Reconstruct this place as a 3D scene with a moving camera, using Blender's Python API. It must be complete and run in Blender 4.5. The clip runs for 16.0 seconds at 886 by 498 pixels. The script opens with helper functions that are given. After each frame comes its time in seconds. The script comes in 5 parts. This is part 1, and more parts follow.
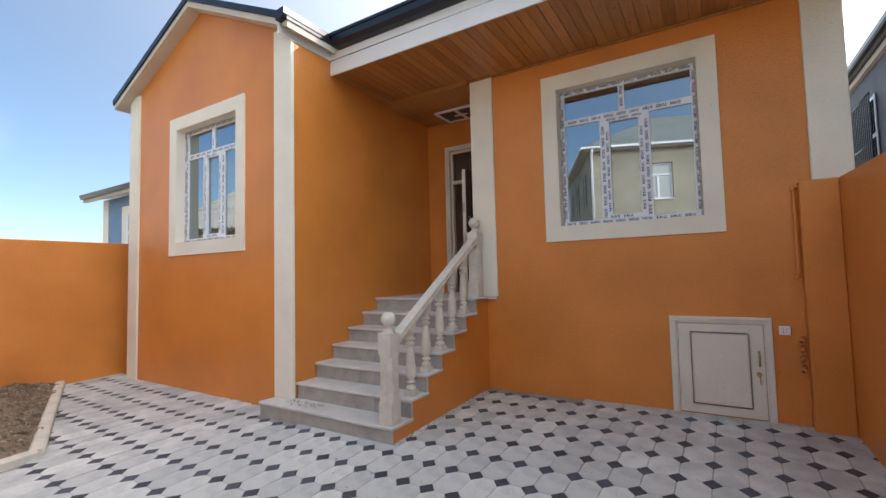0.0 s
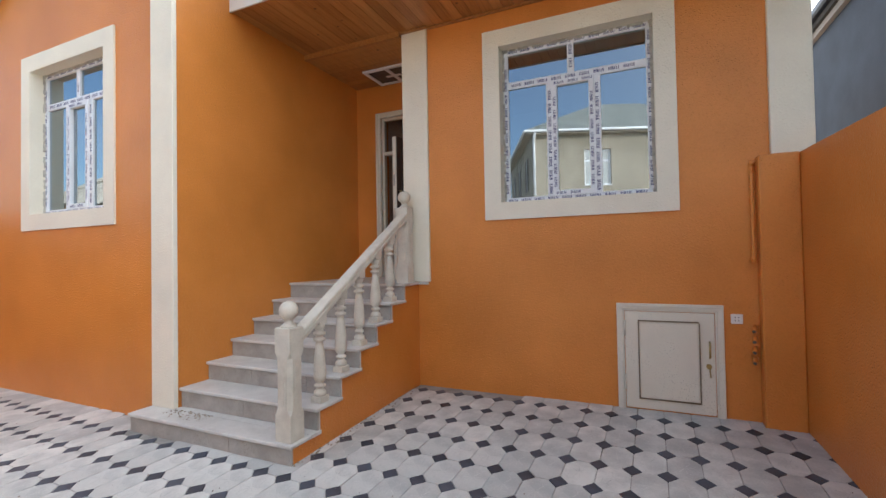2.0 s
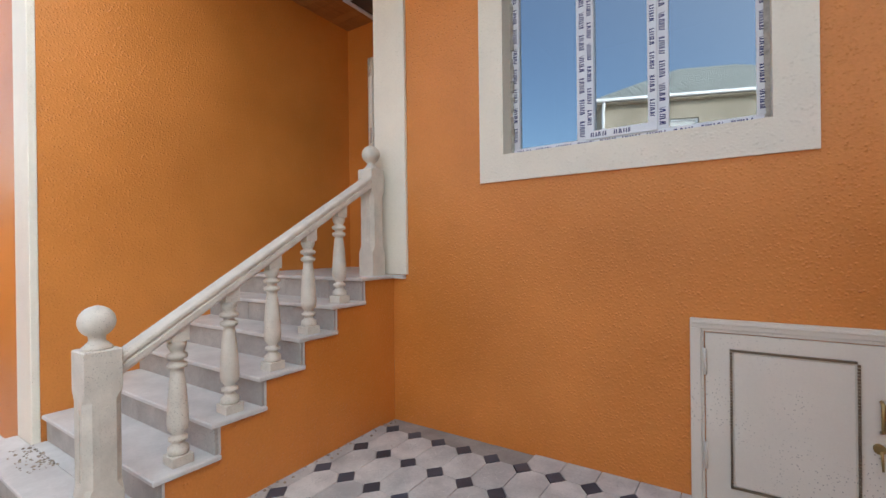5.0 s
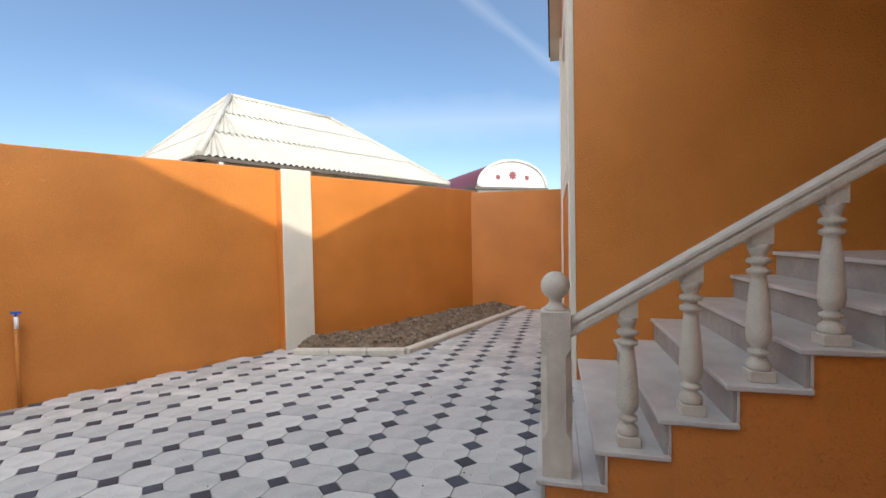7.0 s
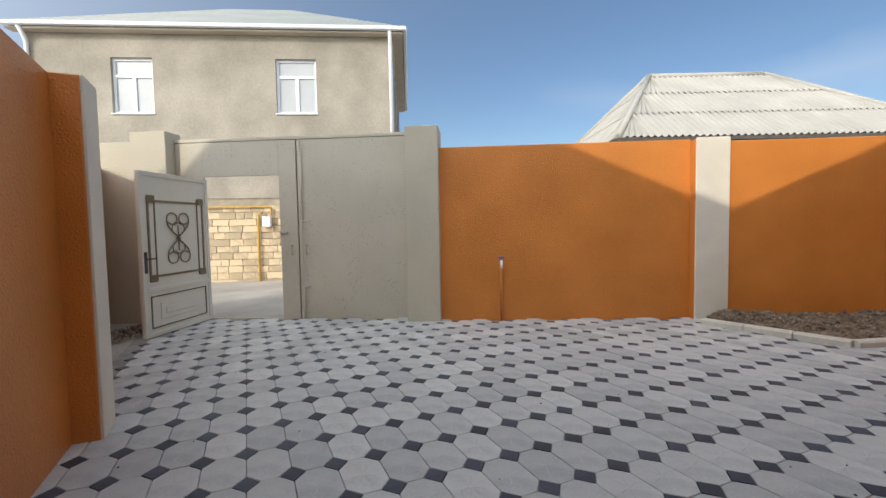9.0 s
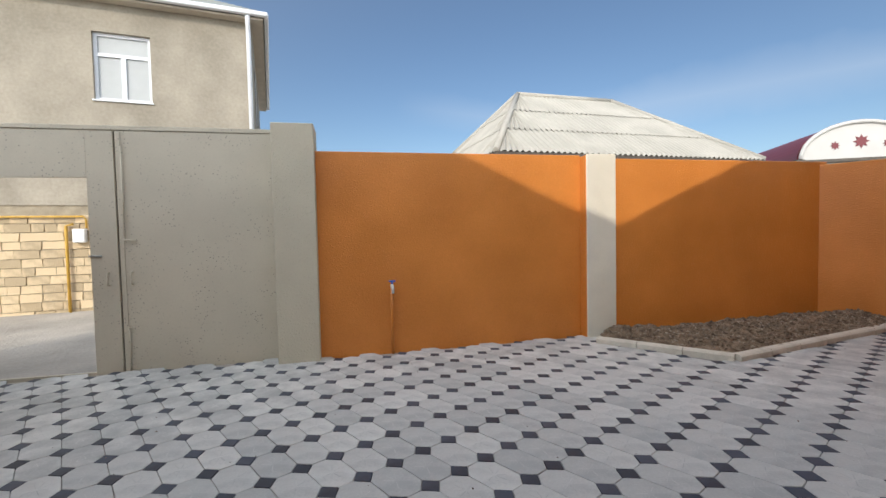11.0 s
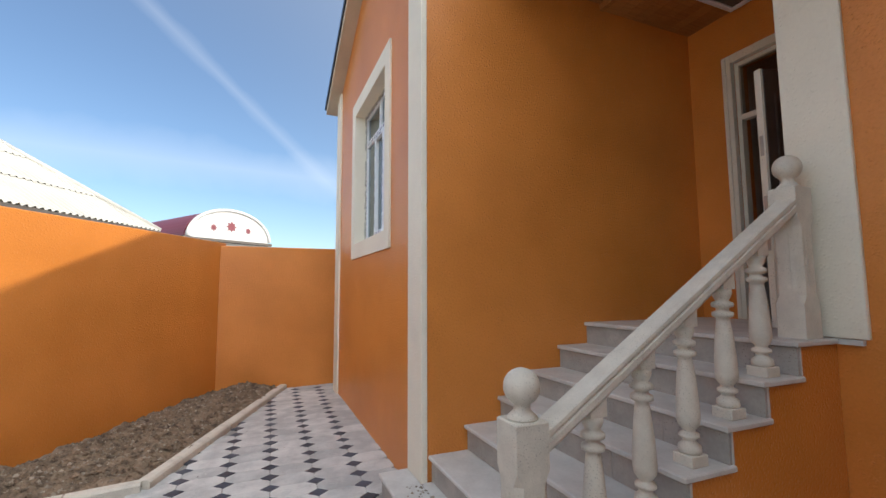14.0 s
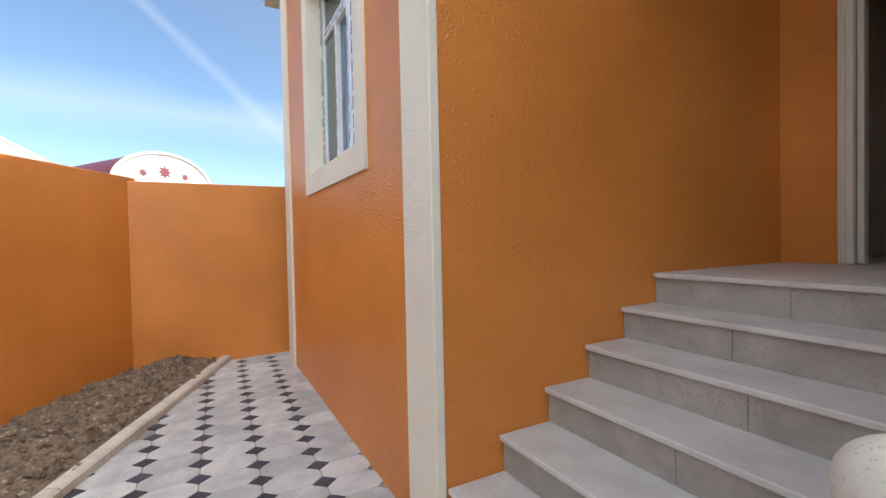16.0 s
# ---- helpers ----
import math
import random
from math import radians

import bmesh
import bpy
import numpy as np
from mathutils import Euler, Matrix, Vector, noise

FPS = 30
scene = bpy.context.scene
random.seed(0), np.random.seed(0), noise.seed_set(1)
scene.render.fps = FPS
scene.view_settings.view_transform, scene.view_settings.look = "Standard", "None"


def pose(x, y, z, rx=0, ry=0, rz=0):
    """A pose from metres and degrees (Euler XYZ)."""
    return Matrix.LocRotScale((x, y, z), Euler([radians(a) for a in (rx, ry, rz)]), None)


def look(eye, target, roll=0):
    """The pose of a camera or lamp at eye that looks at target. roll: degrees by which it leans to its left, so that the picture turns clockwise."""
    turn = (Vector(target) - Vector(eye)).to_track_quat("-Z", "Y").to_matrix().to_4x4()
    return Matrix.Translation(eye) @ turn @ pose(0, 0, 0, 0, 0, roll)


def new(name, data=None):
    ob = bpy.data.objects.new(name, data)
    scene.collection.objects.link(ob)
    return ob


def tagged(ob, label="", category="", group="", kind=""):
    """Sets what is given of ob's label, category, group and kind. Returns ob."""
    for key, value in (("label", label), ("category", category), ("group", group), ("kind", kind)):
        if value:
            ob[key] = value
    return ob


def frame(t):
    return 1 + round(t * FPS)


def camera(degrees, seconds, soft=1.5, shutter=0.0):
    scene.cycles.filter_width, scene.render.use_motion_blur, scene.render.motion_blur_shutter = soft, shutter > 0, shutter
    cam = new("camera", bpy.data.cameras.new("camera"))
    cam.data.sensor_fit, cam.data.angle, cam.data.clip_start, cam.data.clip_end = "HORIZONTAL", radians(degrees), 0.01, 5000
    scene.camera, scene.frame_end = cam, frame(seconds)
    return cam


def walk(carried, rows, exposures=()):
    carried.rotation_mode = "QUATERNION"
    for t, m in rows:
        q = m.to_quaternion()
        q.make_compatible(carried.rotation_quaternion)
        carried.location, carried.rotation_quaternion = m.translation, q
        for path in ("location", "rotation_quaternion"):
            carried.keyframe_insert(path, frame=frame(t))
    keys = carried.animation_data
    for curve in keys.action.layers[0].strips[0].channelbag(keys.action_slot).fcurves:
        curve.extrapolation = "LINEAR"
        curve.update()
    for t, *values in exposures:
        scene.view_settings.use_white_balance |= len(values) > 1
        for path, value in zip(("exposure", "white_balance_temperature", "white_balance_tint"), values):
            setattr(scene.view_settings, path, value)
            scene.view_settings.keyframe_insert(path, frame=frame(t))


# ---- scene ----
cam = camera(90.5, 16.0)
PATH = [
    (0, (-0.117, -0.046, 1.644), (-1.157, 1.659, 1.759), -1.4),
    (0.5, (-0.172, 0.105, 1.621), (-1.136, 1.855, 1.708), -1.3),
    (1, (-0.28, 0.312, 1.635), (-1.153, 2.109, 1.724), -1.0),
    (1.5, (-0.343, 0.467, 1.597), (-1.151, 2.296, 1.651), -0.8),
    (2, (-0.33, 0.729, 1.61), (-1.146, 2.555, 1.649), -1.0),
    (2.5, (-0.305, 0.971, 1.612), (-1.179, 2.769, 1.635), -0.9),
    (3, (-0.33, 1.289, 1.602), (-1.235, 3.073, 1.615), -0.5),
    (3.2, (-0.329, 1.42, 1.61), (-1.23, 3.206, 1.627), -0.5),
    (5.5, (-0.341, 2.877, 1.531), (-1.647, 4.391, 1.505), -1.0),
    (6, (-0.349, 3.129, 1.564), (-2.097, 4.1, 1.517), -1.0),
    (6.5, (-0.447, 3.352, 1.507), (-2.401, 3.775, 1.478), -1.0),
    (7, (-0.451, 3.43, 1.49), (-2.39, 2.942, 1.429), -1.1),
    (7.5, (-0.314, 3.537, 1.436), (-1.876, 2.29, 1.35), -1.5),
    (8, (-0.167, 3.679, 1.371), (-1.318, 2.046, 1.282), -1.5),
    (8.4, (-0.044, 3.776, 1.332), (-1.023, 2.035, 1.229), -1.1),
    (8.5, (-0.046, 3.802, 1.32), (-0.976, 2.034, 1.222), -1.3),
    (8.7, (-0.017, 3.826, 1.307), (-0.878, 2.024, 1.199), -1.0),
    (10.8, (-0.207, 2.943, 1.441), (-1.419, 1.355, 1.348), -1.1),
    (11, (-0.282, 2.913, 1.443), (-1.632, 1.44, 1.362), -1.2),
    (11.5, (-0.474, 2.71, 1.469), (-2.067, 1.503, 1.402), -1.5),
    (12, (-0.679, 2.608, 1.522), (-2.46, 1.699, 1.485), -1.4),
    (12.5, (-0.821, 2.4, 1.593), (-2.791, 2.057, 1.642), -0.6),
    (13, (-0.892, 2.319, 1.673), (-2.868, 2.562, 1.861), -0.1),
    (13.5, (-1.035, 2.366, 1.647), (-2.914, 3.015, 1.864), -0.6),
    (14, (-1.296, 2.413, 1.609), (-3.132, 3.183, 1.795), -0.3),
    (14.5, (-1.635, 2.393, 1.567), (-3.469, 3.178, 1.708), 0.5),
    (15, (-2.014, 2.369, 1.574), (-3.792, 3.283, 1.647), 0.2),
    (15.5, (-2.351, 2.464, 1.534), (-4.124, 3.389, 1.542), -0.9),
    (16, (-2.689, 2.654, 1.553), (-4.449, 3.602, 1.51), -1.2),
]
walk(cam, [(t, look(eye, target, roll)) for t, eye, target, roll in PATH], [(0.0, 0.42), (1.5, 0.68), (2.5, 0.72), (3.0, 0.88), (5.5, 0.98), (6.0, 0.7), (6.5, 0.42), (7.0, 0.18), (7.5, 0.0), (8.0, -0.27), (11.0, -0.28), (12.0, -0.3), (12.5, -0.2), (13.0, -0.05), (14.0, 0.2), (15.0, 0.3), (16.0, 0.42)])

# ---- light ----
SUN_AZ, SUN_EL = 31.7, 24.3
world = bpy.data.worlds.new("world")
scene.world = world
world.use_nodes = True
wn, wl = world.node_tree.nodes, world.node_tree.links
sky = wn.new("ShaderNodeTexSky")
sky.sky_type, sky.sun_disc = "NISHITA", False
sky.sun_elevation, sky.sun_rotation = radians(SUN_EL), radians(90 - SUN_AZ)
sky.air_density, sky.dust_density, sky.ozone_density = 1.0, 0.5, 3.0
coord = wn.new("ShaderNodeTexCoord")
wisps = wn.new("ShaderNodeTexNoise")
wisps.inputs["Scale"].default_value, wisps.inputs["Detail"].default_value = 9.0, 6
wl.new(coord.outputs["Generated"], wisps.inputs["Vector"])


def sky_math(op, *values):
    """A chain link of plain or vector arithmetic in the sky."""
    vector = op in ("DOT_PRODUCT",)
    node = wn.new("ShaderNodeVectorMath" if vector else "ShaderNodeMath")
    node.operation = op
    for i, v in enumerate(values):
        if isinstance(v, bpy.types.NodeSocket):
            wl.new(v, node.inputs[i])
        else:
            node.inputs[i].default_value = v
    return node.outputs["Value"]


def contrail(start, end, width, strength):
    """A thin drifting vapour trail along the great circle from one direction to another."""
    p, q = Vector(start).normalized(), Vector(end).normalized()
    across, middle = p.cross(q).normalized(), (p + q).normalized()
    off = sky_math("ABSOLUTE", sky_math("DOT_PRODUCT", coord.outputs["Generated"], across))
    ragged = sky_math("MULTIPLY_ADD", wisps.outputs["Fac"], -width * 1.6, width * 1.9)
    body = sky_math("SUBTRACT", 1.0, sky_math("DIVIDE", off, ragged))
    body = sky_math("MAXIMUM", body, 0.0)
    reach = middle.dot(p)
    fade = wn.new("ShaderNodeMapRange")
    fade.inputs["From Min"].default_value, fade.inputs["From Max"].default_value = reach - 0.01, reach + 0.02
    wl.new(sky_math("DOT_PRODUCT", coord.outputs["Generated"], middle), fade.inputs["Value"])
    return sky_math("MULTIPLY", sky_math("MULTIPLY", body, fade.outputs["Result"]), strength)


trails = sky_math("ADD", contrail((-0.80, -0.24, 0.52), (-0.97, 0.16, 0.21), 0.018, 0.13), contrail((-0.83, -0.48, 0.23), (-0.96, 0.22, 0.235), 0.05, 0.2))
trails = sky_math("ADD", trails, contrail((-0.62, -0.75, 0.27), (-0.86, -0.46, 0.20), 0.035, 0.15))
cloud = wn.new("ShaderNodeMix")
cloud.data_type = "RGBA"
cloud.inputs["B"].default_value = (7.0, 7.4, 8.0, 1)
wl.new(trails, cloud.inputs["Factor"])
wl.new(sky.outputs["Color"], cloud.inputs["A"])
# bright haze round the sun, behind the house
toward, spread, soft_glow, haze, lit = (wn.new("ShaderNodeVectorMath"), wn.new("ShaderNodeMapRange"), wn.new("ShaderNodeMath"), wn.new("ShaderNodeVectorMath"), wn.new("ShaderNodeVectorMath"))
toward.operation, soft_glow.operation, haze.operation, lit.operation = "DOT_PRODUCT", "POWER", "SCALE", "ADD"
sa, se = radians(SUN_AZ), radians(SUN_EL)
toward.inputs[1].default_value = (math.cos(sa) * math.cos(se), math.sin(sa) * math.cos(se), math.sin(se))
spread.inputs["From Min"].default_value, spread.inputs["From Max"].default_value = -0.75, 1.0
soft_glow.inputs[1].default_value = 2.0
haze.inputs[0].default_value = (18.0, 18.2, 18.0)
wl.new(coord.outputs["Generated"], toward.inputs[0])
wl.new(toward.outputs["Value"], spread.inputs["Value"])
wl.new(spread.outputs["Result"], soft_glow.inputs[0])
wl.new(soft_glow.outputs[0], haze.inputs["Scale"])
wl.new(cloud.outputs["Result"], lit.inputs[0])
wl.new(haze.outputs["Vector"], lit.inputs[1])
wl.new(lit.outputs["Vector"], wn["Background"].inputs["Color"])
wn["Background"].inputs["Strength"].default_value = 0.142
sun = new("sun", bpy.data.lights.new("sun", "SUN"))
sun.data.energy, sun.data.angle, sun.data.color = 2.7, radians(0.6), (1.0, 0.9, 0.76)
a, e = radians(SUN_AZ), radians(SUN_EL)
sun.matrix_world = look((0, 0, 0), (-math.cos(a) * math.cos(e), -math.sin(a) * math.cos(e), -math.sin(e)))


# ---- materials ----
def material(name, colour, rough=0.7, vary=0.12, scale=3.0, fine=60.0, bump=0.15, depth=0.004, metal=0.0, spec=0.5, blobs=0.0, tint=None, each=0.0, stains=0.0, specks=0.0):
    """A surface with broad and fine variation of its colour and a fine relief. blobs: raised drops of render coat. each: variation from piece to piece."""
    m = bpy.data.materials.new(name)
    m.use_nodes = True
    n, l = m.node_tree.nodes, m.node_tree.links
    p = n["Principled BSDF"]
    p.inputs["Roughness"].default_value, p.inputs["Metallic"].default_value = rough, metal
    p.inputs["Specular IOR Level"].default_value = spec
    c = n.new("ShaderNodeTexCoord")
    broad, grain = n.new("ShaderNodeTexNoise"), n.new("ShaderNodeTexNoise")
    broad.inputs["Scale"].default_value, broad.inputs["Detail"].default_value = scale, 6
    grain.inputs["Scale"].default_value, grain.inputs["Detail"].default_value = fine, 4
    for t in (broad, grain):
        l.new(c.outputs["Object"], t.inputs["Vector"])
    ramp = n.new("ShaderNodeValToRGB")
    ramp.color_ramp.elements[0].position, ramp.color_ramp.elements[1].position = 0.3, 0.72
    low = [x * (1 - vary) for x in colour]
    high = [min(1, x * (1 + vary)) for x in (tint or colour)]
    ramp.color_ramp.elements[0].color, ramp.color_ramp.elements[1].color = (*low, 1), (*high, 1)
    add = n.new("ShaderNodeMath")
    add.operation = "MULTIPLY_ADD"
    add.inputs[1].default_value, add.inputs[2].default_value = 0.35, -0.175
    total = n.new("ShaderNodeMath")
    l.new(grain.outputs["Fac"], add.inputs[0])
    l.new(add.outputs[0], total.inputs[0])
    l.new(broad.outputs["Fac"], total.inputs[1])
    last = total
    if each:
        info, scaled, third = n.new("ShaderNodeObjectInfo"), n.new("ShaderNodeMath"), n.new("ShaderNodeMath")
        geo, both = n.new("ShaderNodeNewGeometry"), n.new("ShaderNodeMath")
        l.new(info.outputs["Random"], both.inputs[0])
        l.new(geo.outputs["Random Per Island"], both.inputs[1])
        fract = n.new("ShaderNodeMath")
        fract.operation = "FRACT"
        l.new(both.outputs[0], fract.inputs[0])
        scaled.operation = "MULTIPLY_ADD"
        scaled.inputs[1].default_value, scaled.inputs[2].default_value = each, -each / 2
        l.new(fract.outputs[0], scaled.inputs[0])
        l.new(scaled.outputs[0], third.inputs[0])
        l.new(total.outputs[0], third.inputs[1])
        last = third
    l.new(last.outputs[0], ramp.inputs["Fac"])
    out = ramp.outputs["Color"]
    if stains:
        s, sr, mix = n.new("ShaderNodeTexNoise"), n.new("ShaderNodeValToRGB"), n.new("ShaderNodeMix")
        s.inputs["Scale"].default_value, s.inputs["Detail"].default_value, s.inputs["Roughness"].default_value = scale * 0.45, 8, 0.65
        sr.color_ramp.elements[0].position, sr.color_ramp.elements[1].position = 0.5, 0.68
        sr.color_ramp.elements[1].color = (stains, stains, stains, 1)
        mix.data_type = "RGBA"
        mix.inputs["B"].default_value = (*[x * 0.62 for x in colour], 1)
        l.new(c.outputs["Object"], s.inputs["Vector"])
        l.new(s.outputs["Fac"], sr.inputs["Fac"])
        l.new(sr.outputs["Color"], mix.inputs["Factor"])
        l.new(out, mix.inputs["A"])
        out = mix.outputs["Result"]
    if specks:
        s, sr, mix = n.new("ShaderNodeTexVoronoi"), n.new("ShaderNodeValToRGB"), n.new("ShaderNodeMix")
        s.inputs["Scale"].default_value = specks
        sr.color_ramp.elements[0].position, sr.color_ramp.elements[1].position = 0.14, 0.25
        sr.color_ramp.elements[0].color, sr.color_ramp.elements[1].color = (0.75, 0.75, 0.75, 1), (0, 0, 0, 1)
        g, gr, m2 = n.new("ShaderNodeTexNoise"), n.new("ShaderNodeMapRange"), n.new("ShaderNodeMath")
        g.inputs["Scale"].default_value = 3.0
        gr.inputs["From Min"].default_value, gr.inputs["From Max"].default_value = 0.42, 0.62
        m2.operation, mix.data_type = "MULTIPLY", "RGBA"
        mix.inputs["B"].default_value = (*[x * 0.35 for x in colour], 1)
        l.new(c.outputs["Object"], s.inputs["Vector"])
        l.new(c.outputs["Object"], g.inputs["Vector"])
        l.new(g.outputs["Fac"], gr.inputs["Value"])
        l.new(s.outputs["Distance"], sr.inputs["Fac"])
        l.new(sr.outputs["Color"], m2.inputs[0])
        l.new(gr.outputs["Result"], m2.inputs[1])
        l.new(m2.outputs[0], mix.inputs["Factor"])
        l.new(out, mix.inputs["A"])
        out = mix.outputs["Result"]
    l.new(out, p.inputs["Base Color"])
    b = n.new("ShaderNodeBump")
    b.inputs["Strength"].default_value, b.inputs["Distance"].default_value = bump, depth
    if blobs:
        v, warp = n.new("ShaderNodeTexVoronoi"), n.new("ShaderNodeTexNoise")
        warp.inputs["Scale"].default_value, warp.inputs["Detail"].default_value = blobs * 0.5, 3
        v.feature, v.inputs["Scale"].default_value = "SMOOTH_F1", blobs
        v.inputs["Smoothness"].default_value = 0.5
        vr, gate = n.new("ShaderNodeMapRange"), n.new("ShaderNodeMapRange")
        vr.inputs["From Min"].default_value, vr.inputs["From Max"].default_value = 0.0, 0.45
        vr.inputs["To Min"].default_value, vr.inputs["To Max"].default_value = 1.0, 0.0
        gate.inputs["From Min"].default_value, gate.inputs["From Max"].default_value = 0.30, 0.70
        l.new(c.outputs["Object"], v.inputs["Vector"])
        l.new(c.outputs["Object"], warp.inputs["Vector"])
        l.new(v.outputs["Distance"], vr.inputs["Value"])
        l.new(warp.outputs["Fac"], gate.inputs["Value"])
        times, summed = n.new("ShaderNodeMath"), n.new("ShaderNodeMath")
        times.operation = "MULTIPLY"
        l.new(vr.outputs["Result"], times.inputs[0])
        l.new(gate.outputs["Result"], times.inputs[1])
        half = n.new("ShaderNodeMath")
        half.operation, half.inputs[1].default_value = "MULTIPLY", 0.6
        l.new(grain.outputs["Fac"], half.inputs[0])
        l.new(half.outputs[0], summed.inputs[0])
        l.new(times.outputs[0], summed.inputs[1])
        l.new(summed.outputs[0], b.inputs["Height"])
    else:
        l.new(grain.outputs["Fac"], b.inputs["Height"])
    l.new(b.outputs["Normal"], p.inputs["Normal"])
    return m


ORANGE = material("orange_stucco", (0.64, 0.225, 0.040), 0.38, 0.09, 1.1, 60, 0.8, 0.0075, blobs=50, tint=(0.67, 0.245, 0.050), stains=0.12)
CREAM = material("cream_paint", (0.80, 0.755, 0.63), 0.6, 0.05, 2.0, 60, 0.7, 0.006, blobs=45, stains=0.15)
GATE_STUCCO = material("grey_stucco", (0.55, 0.51, 0.395), 0.7, 0.06, 1.5, 60, 0.9, 0.009, blobs=34)
MARBLE = material("pale_marble", (0.58, 0.575, 0.55), 0.45, 0.10, 5, 40, 0.15, 0.002, stains=0.4)
# stair risers: shade of the upright faces put into a darker base colour
SHADED_RISER = material("honed_riser_stone", (0.39, 0.375, 0.345), 0.6, 0.14, 6, 50, 0.25, 0.002, stains=0.5, specks=60)
STONE = material("carved_limestone", (0.62, 0.585, 0.50), 0.75, 0.10, 9, 120, 0.6, 0.003, stains=0.35, specks=95)
PAVER = material("pale_paver", (0.50, 0.517, 0.512), 0.7, 0.16, 5, 70, 0.5, 0.003, each=0.32, stains=0.45, tint=(0.565, 0.567, 0.545))
DARK_PAVER = material("slate_paver", (0.055, 0.064, 0.086), 0.6, 0.25, 8, 80, 0.35, 0.003, each=0.7)
JOINT = material("joint_sand", (0.30, 0.29, 0.27), 0.95, 0.2, 6, 90, 0.5)
SOIL = material("dug_soil", (0.20, 0.145, 0.098), 0.95, 0.45, 9, 40, 1.0, 0.03, each=0.15)
ROAD = material("gravel_road", (0.40, 0.37, 0.33), 0.95, 0.22, 0.8, 18, 0.8, 0.03, stains=0.3)
GATE = material("gate_paint", (0.56, 0.515, 0.41), 0.5, 0.07, 1.3, 45, 0.25, 0.003, stains=0.25, specks=26)
WHITE_DOOR = material("white_lacquer", (0.72, 0.69, 0.60), 0.35, 0.05, 3, 80, 0.15, 0.002, stains=0.12, specks=60)
SCROLL = material("antique_bronze", (0.20, 0.16, 0.11), 0.4, 0.2, 12, 90, 0.2, metal=0.6)
PVC = material("white_pvc", (0.80, 0.83, 0.87), 0.3, 0.03, 6, 60, 0.05, 0.001)
PRINT = material("film_print", (0.025, 0.035, 0.16), 0.5, 0.1, 20, 80, 0.0)
METAL_ROOF = material("dark_sheet_metal", (0.022, 0.026, 0.036), 0.28, 0.15, 2, 40, 0.1, metal=0.3)
FASCIA = material("white_fascia", (0.74, 0.74, 0.73), 0.5, 0.04, 2, 50, 0.1)
SOFFIT_PAINT = material("cream_boards", (0.55, 0.49, 0.40), 0.65, 0.1, 2, 40, 0.2)
CEMENT = material("cement_render", (0.33, 0.295, 0.235), 0.9, 0.14, 0.7, 14, 0.7, 0.02, tint=(0.40, 0.36, 0.295), stains=0.5)
BLOCK = material("shell_limestone", (0.58, 0.46, 0.30), 0.95, 0.2, 5, 35, 0.9, 0.02, each=0.8)
MORTAR = material("lime_mortar", (0.36, 0.31, 0.23), 0.95, 0.2, 4, 40, 0.7, 0.01)
FIBRE = material("fibre_cement_roof", (0.44, 0.42, 0.37), 0.8, 0.10, 1.2, 20, 0.3, 0.01, stains=0.25)
TILE_ROOF = material("grey_metal_tiles", (0.30, 0.33, 0.325), 0.45, 0.08, 1, 20, 0.2, 0.01)
RED_ROOF = material("red_metal_roof", (0.17, 0.032, 0.04), 0.45, 0.08, 1, 20, 0.1)
WHITE_WALL = material("white_wall", (0.54, 0.53, 0.51), 0.7, 0.04, 1, 30, 0.2)
BLUE_WALL = material("blue_stucco", (0.16, 0.27, 0.42), 0.7, 0.08, 2, 40, 0.4)
SLATE_WALL = material("slate_stucco", (0.10, 0.118, 0.15), 0.7, 0.15, 2, 40, 0.4)
BRASS = material("worn_brass", (0.45, 0.33, 0.14), 0.3, 0.1, 20, 90, 0.1, metal=0.9)
STEEL = material("zinc_steel", (0.45, 0.44, 0.42), 0.4, 0.1, 20, 90, 0.1, metal=0.7)
BROWN_METAL = material("brown_door_skin", (0.075, 0.05, 0.038), 0.4, 0.2, 6, 60, 0.2)
INNER_WALL = material("hall_plaster", (0.66, 0.62, 0.57), 0.8, 0.08, 2, 40, 0.2)
INNER_WOOD = material("hall_wood", (0.30, 0.20, 0.11), 0.5, 0.45, 3, 30, 0.2)
PLASTIC = material("white_plastic", (0.82, 0.82, 0.80), 0.35, 0.02, 6, 60, 0.02)
BLUE_PLASTIC = material("blue_plastic", (0.03, 0.12, 0.55), 0.35, 0.05, 6, 60, 0.02)
YELLOW = material("yellow_gas_pipe", (0.55, 0.33, 0.05), 0.5, 0.15, 6, 60, 0.1)
FOAM = material("mounting_foam", (0.47, 0.45, 0.40), 0.9, 0.3, 18, 90, 0.8, 0.01)
STONES = material("soil_stones", (0.30, 0.25, 0.19), 0.9, 0.25, 9, 60, 0.5, each=0.6)
CHIP = material("debris", (0.20, 0.15, 0.12), 0.9, 0.4, 9, 60, 0.4, each=1.0)
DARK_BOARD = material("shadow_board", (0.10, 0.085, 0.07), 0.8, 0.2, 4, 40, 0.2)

PINE = bpy.data.materials.new("pine_boards")
PINE.use_nodes = True
pn, pl = PINE.node_tree.nodes, PINE.node_tree.links
pp = pn["Principled BSDF"]
pp.inputs["Roughness"].default_value = 0.38
pc, pm, pw = pn.new("ShaderNodeTexCoord"), pn.new("ShaderNodeMapping"), pn.new("ShaderNodeTexNoise")
pm.inputs["Scale"].default_value = (26, 1.6, 26)
pw.inputs["Scale"].default_value, pw.inputs["Detail"].default_value, pw.inputs["Distortion"].default_value = 1.6, 6, 0.6
pg, pj, pa = pn.new("ShaderNodeNewGeometry"), pn.new("ShaderNodeVectorMath"), pn.new("ShaderNodeMath")
pj.operation = "ADD"
pr = pn.new("ShaderNodeValToRGB")
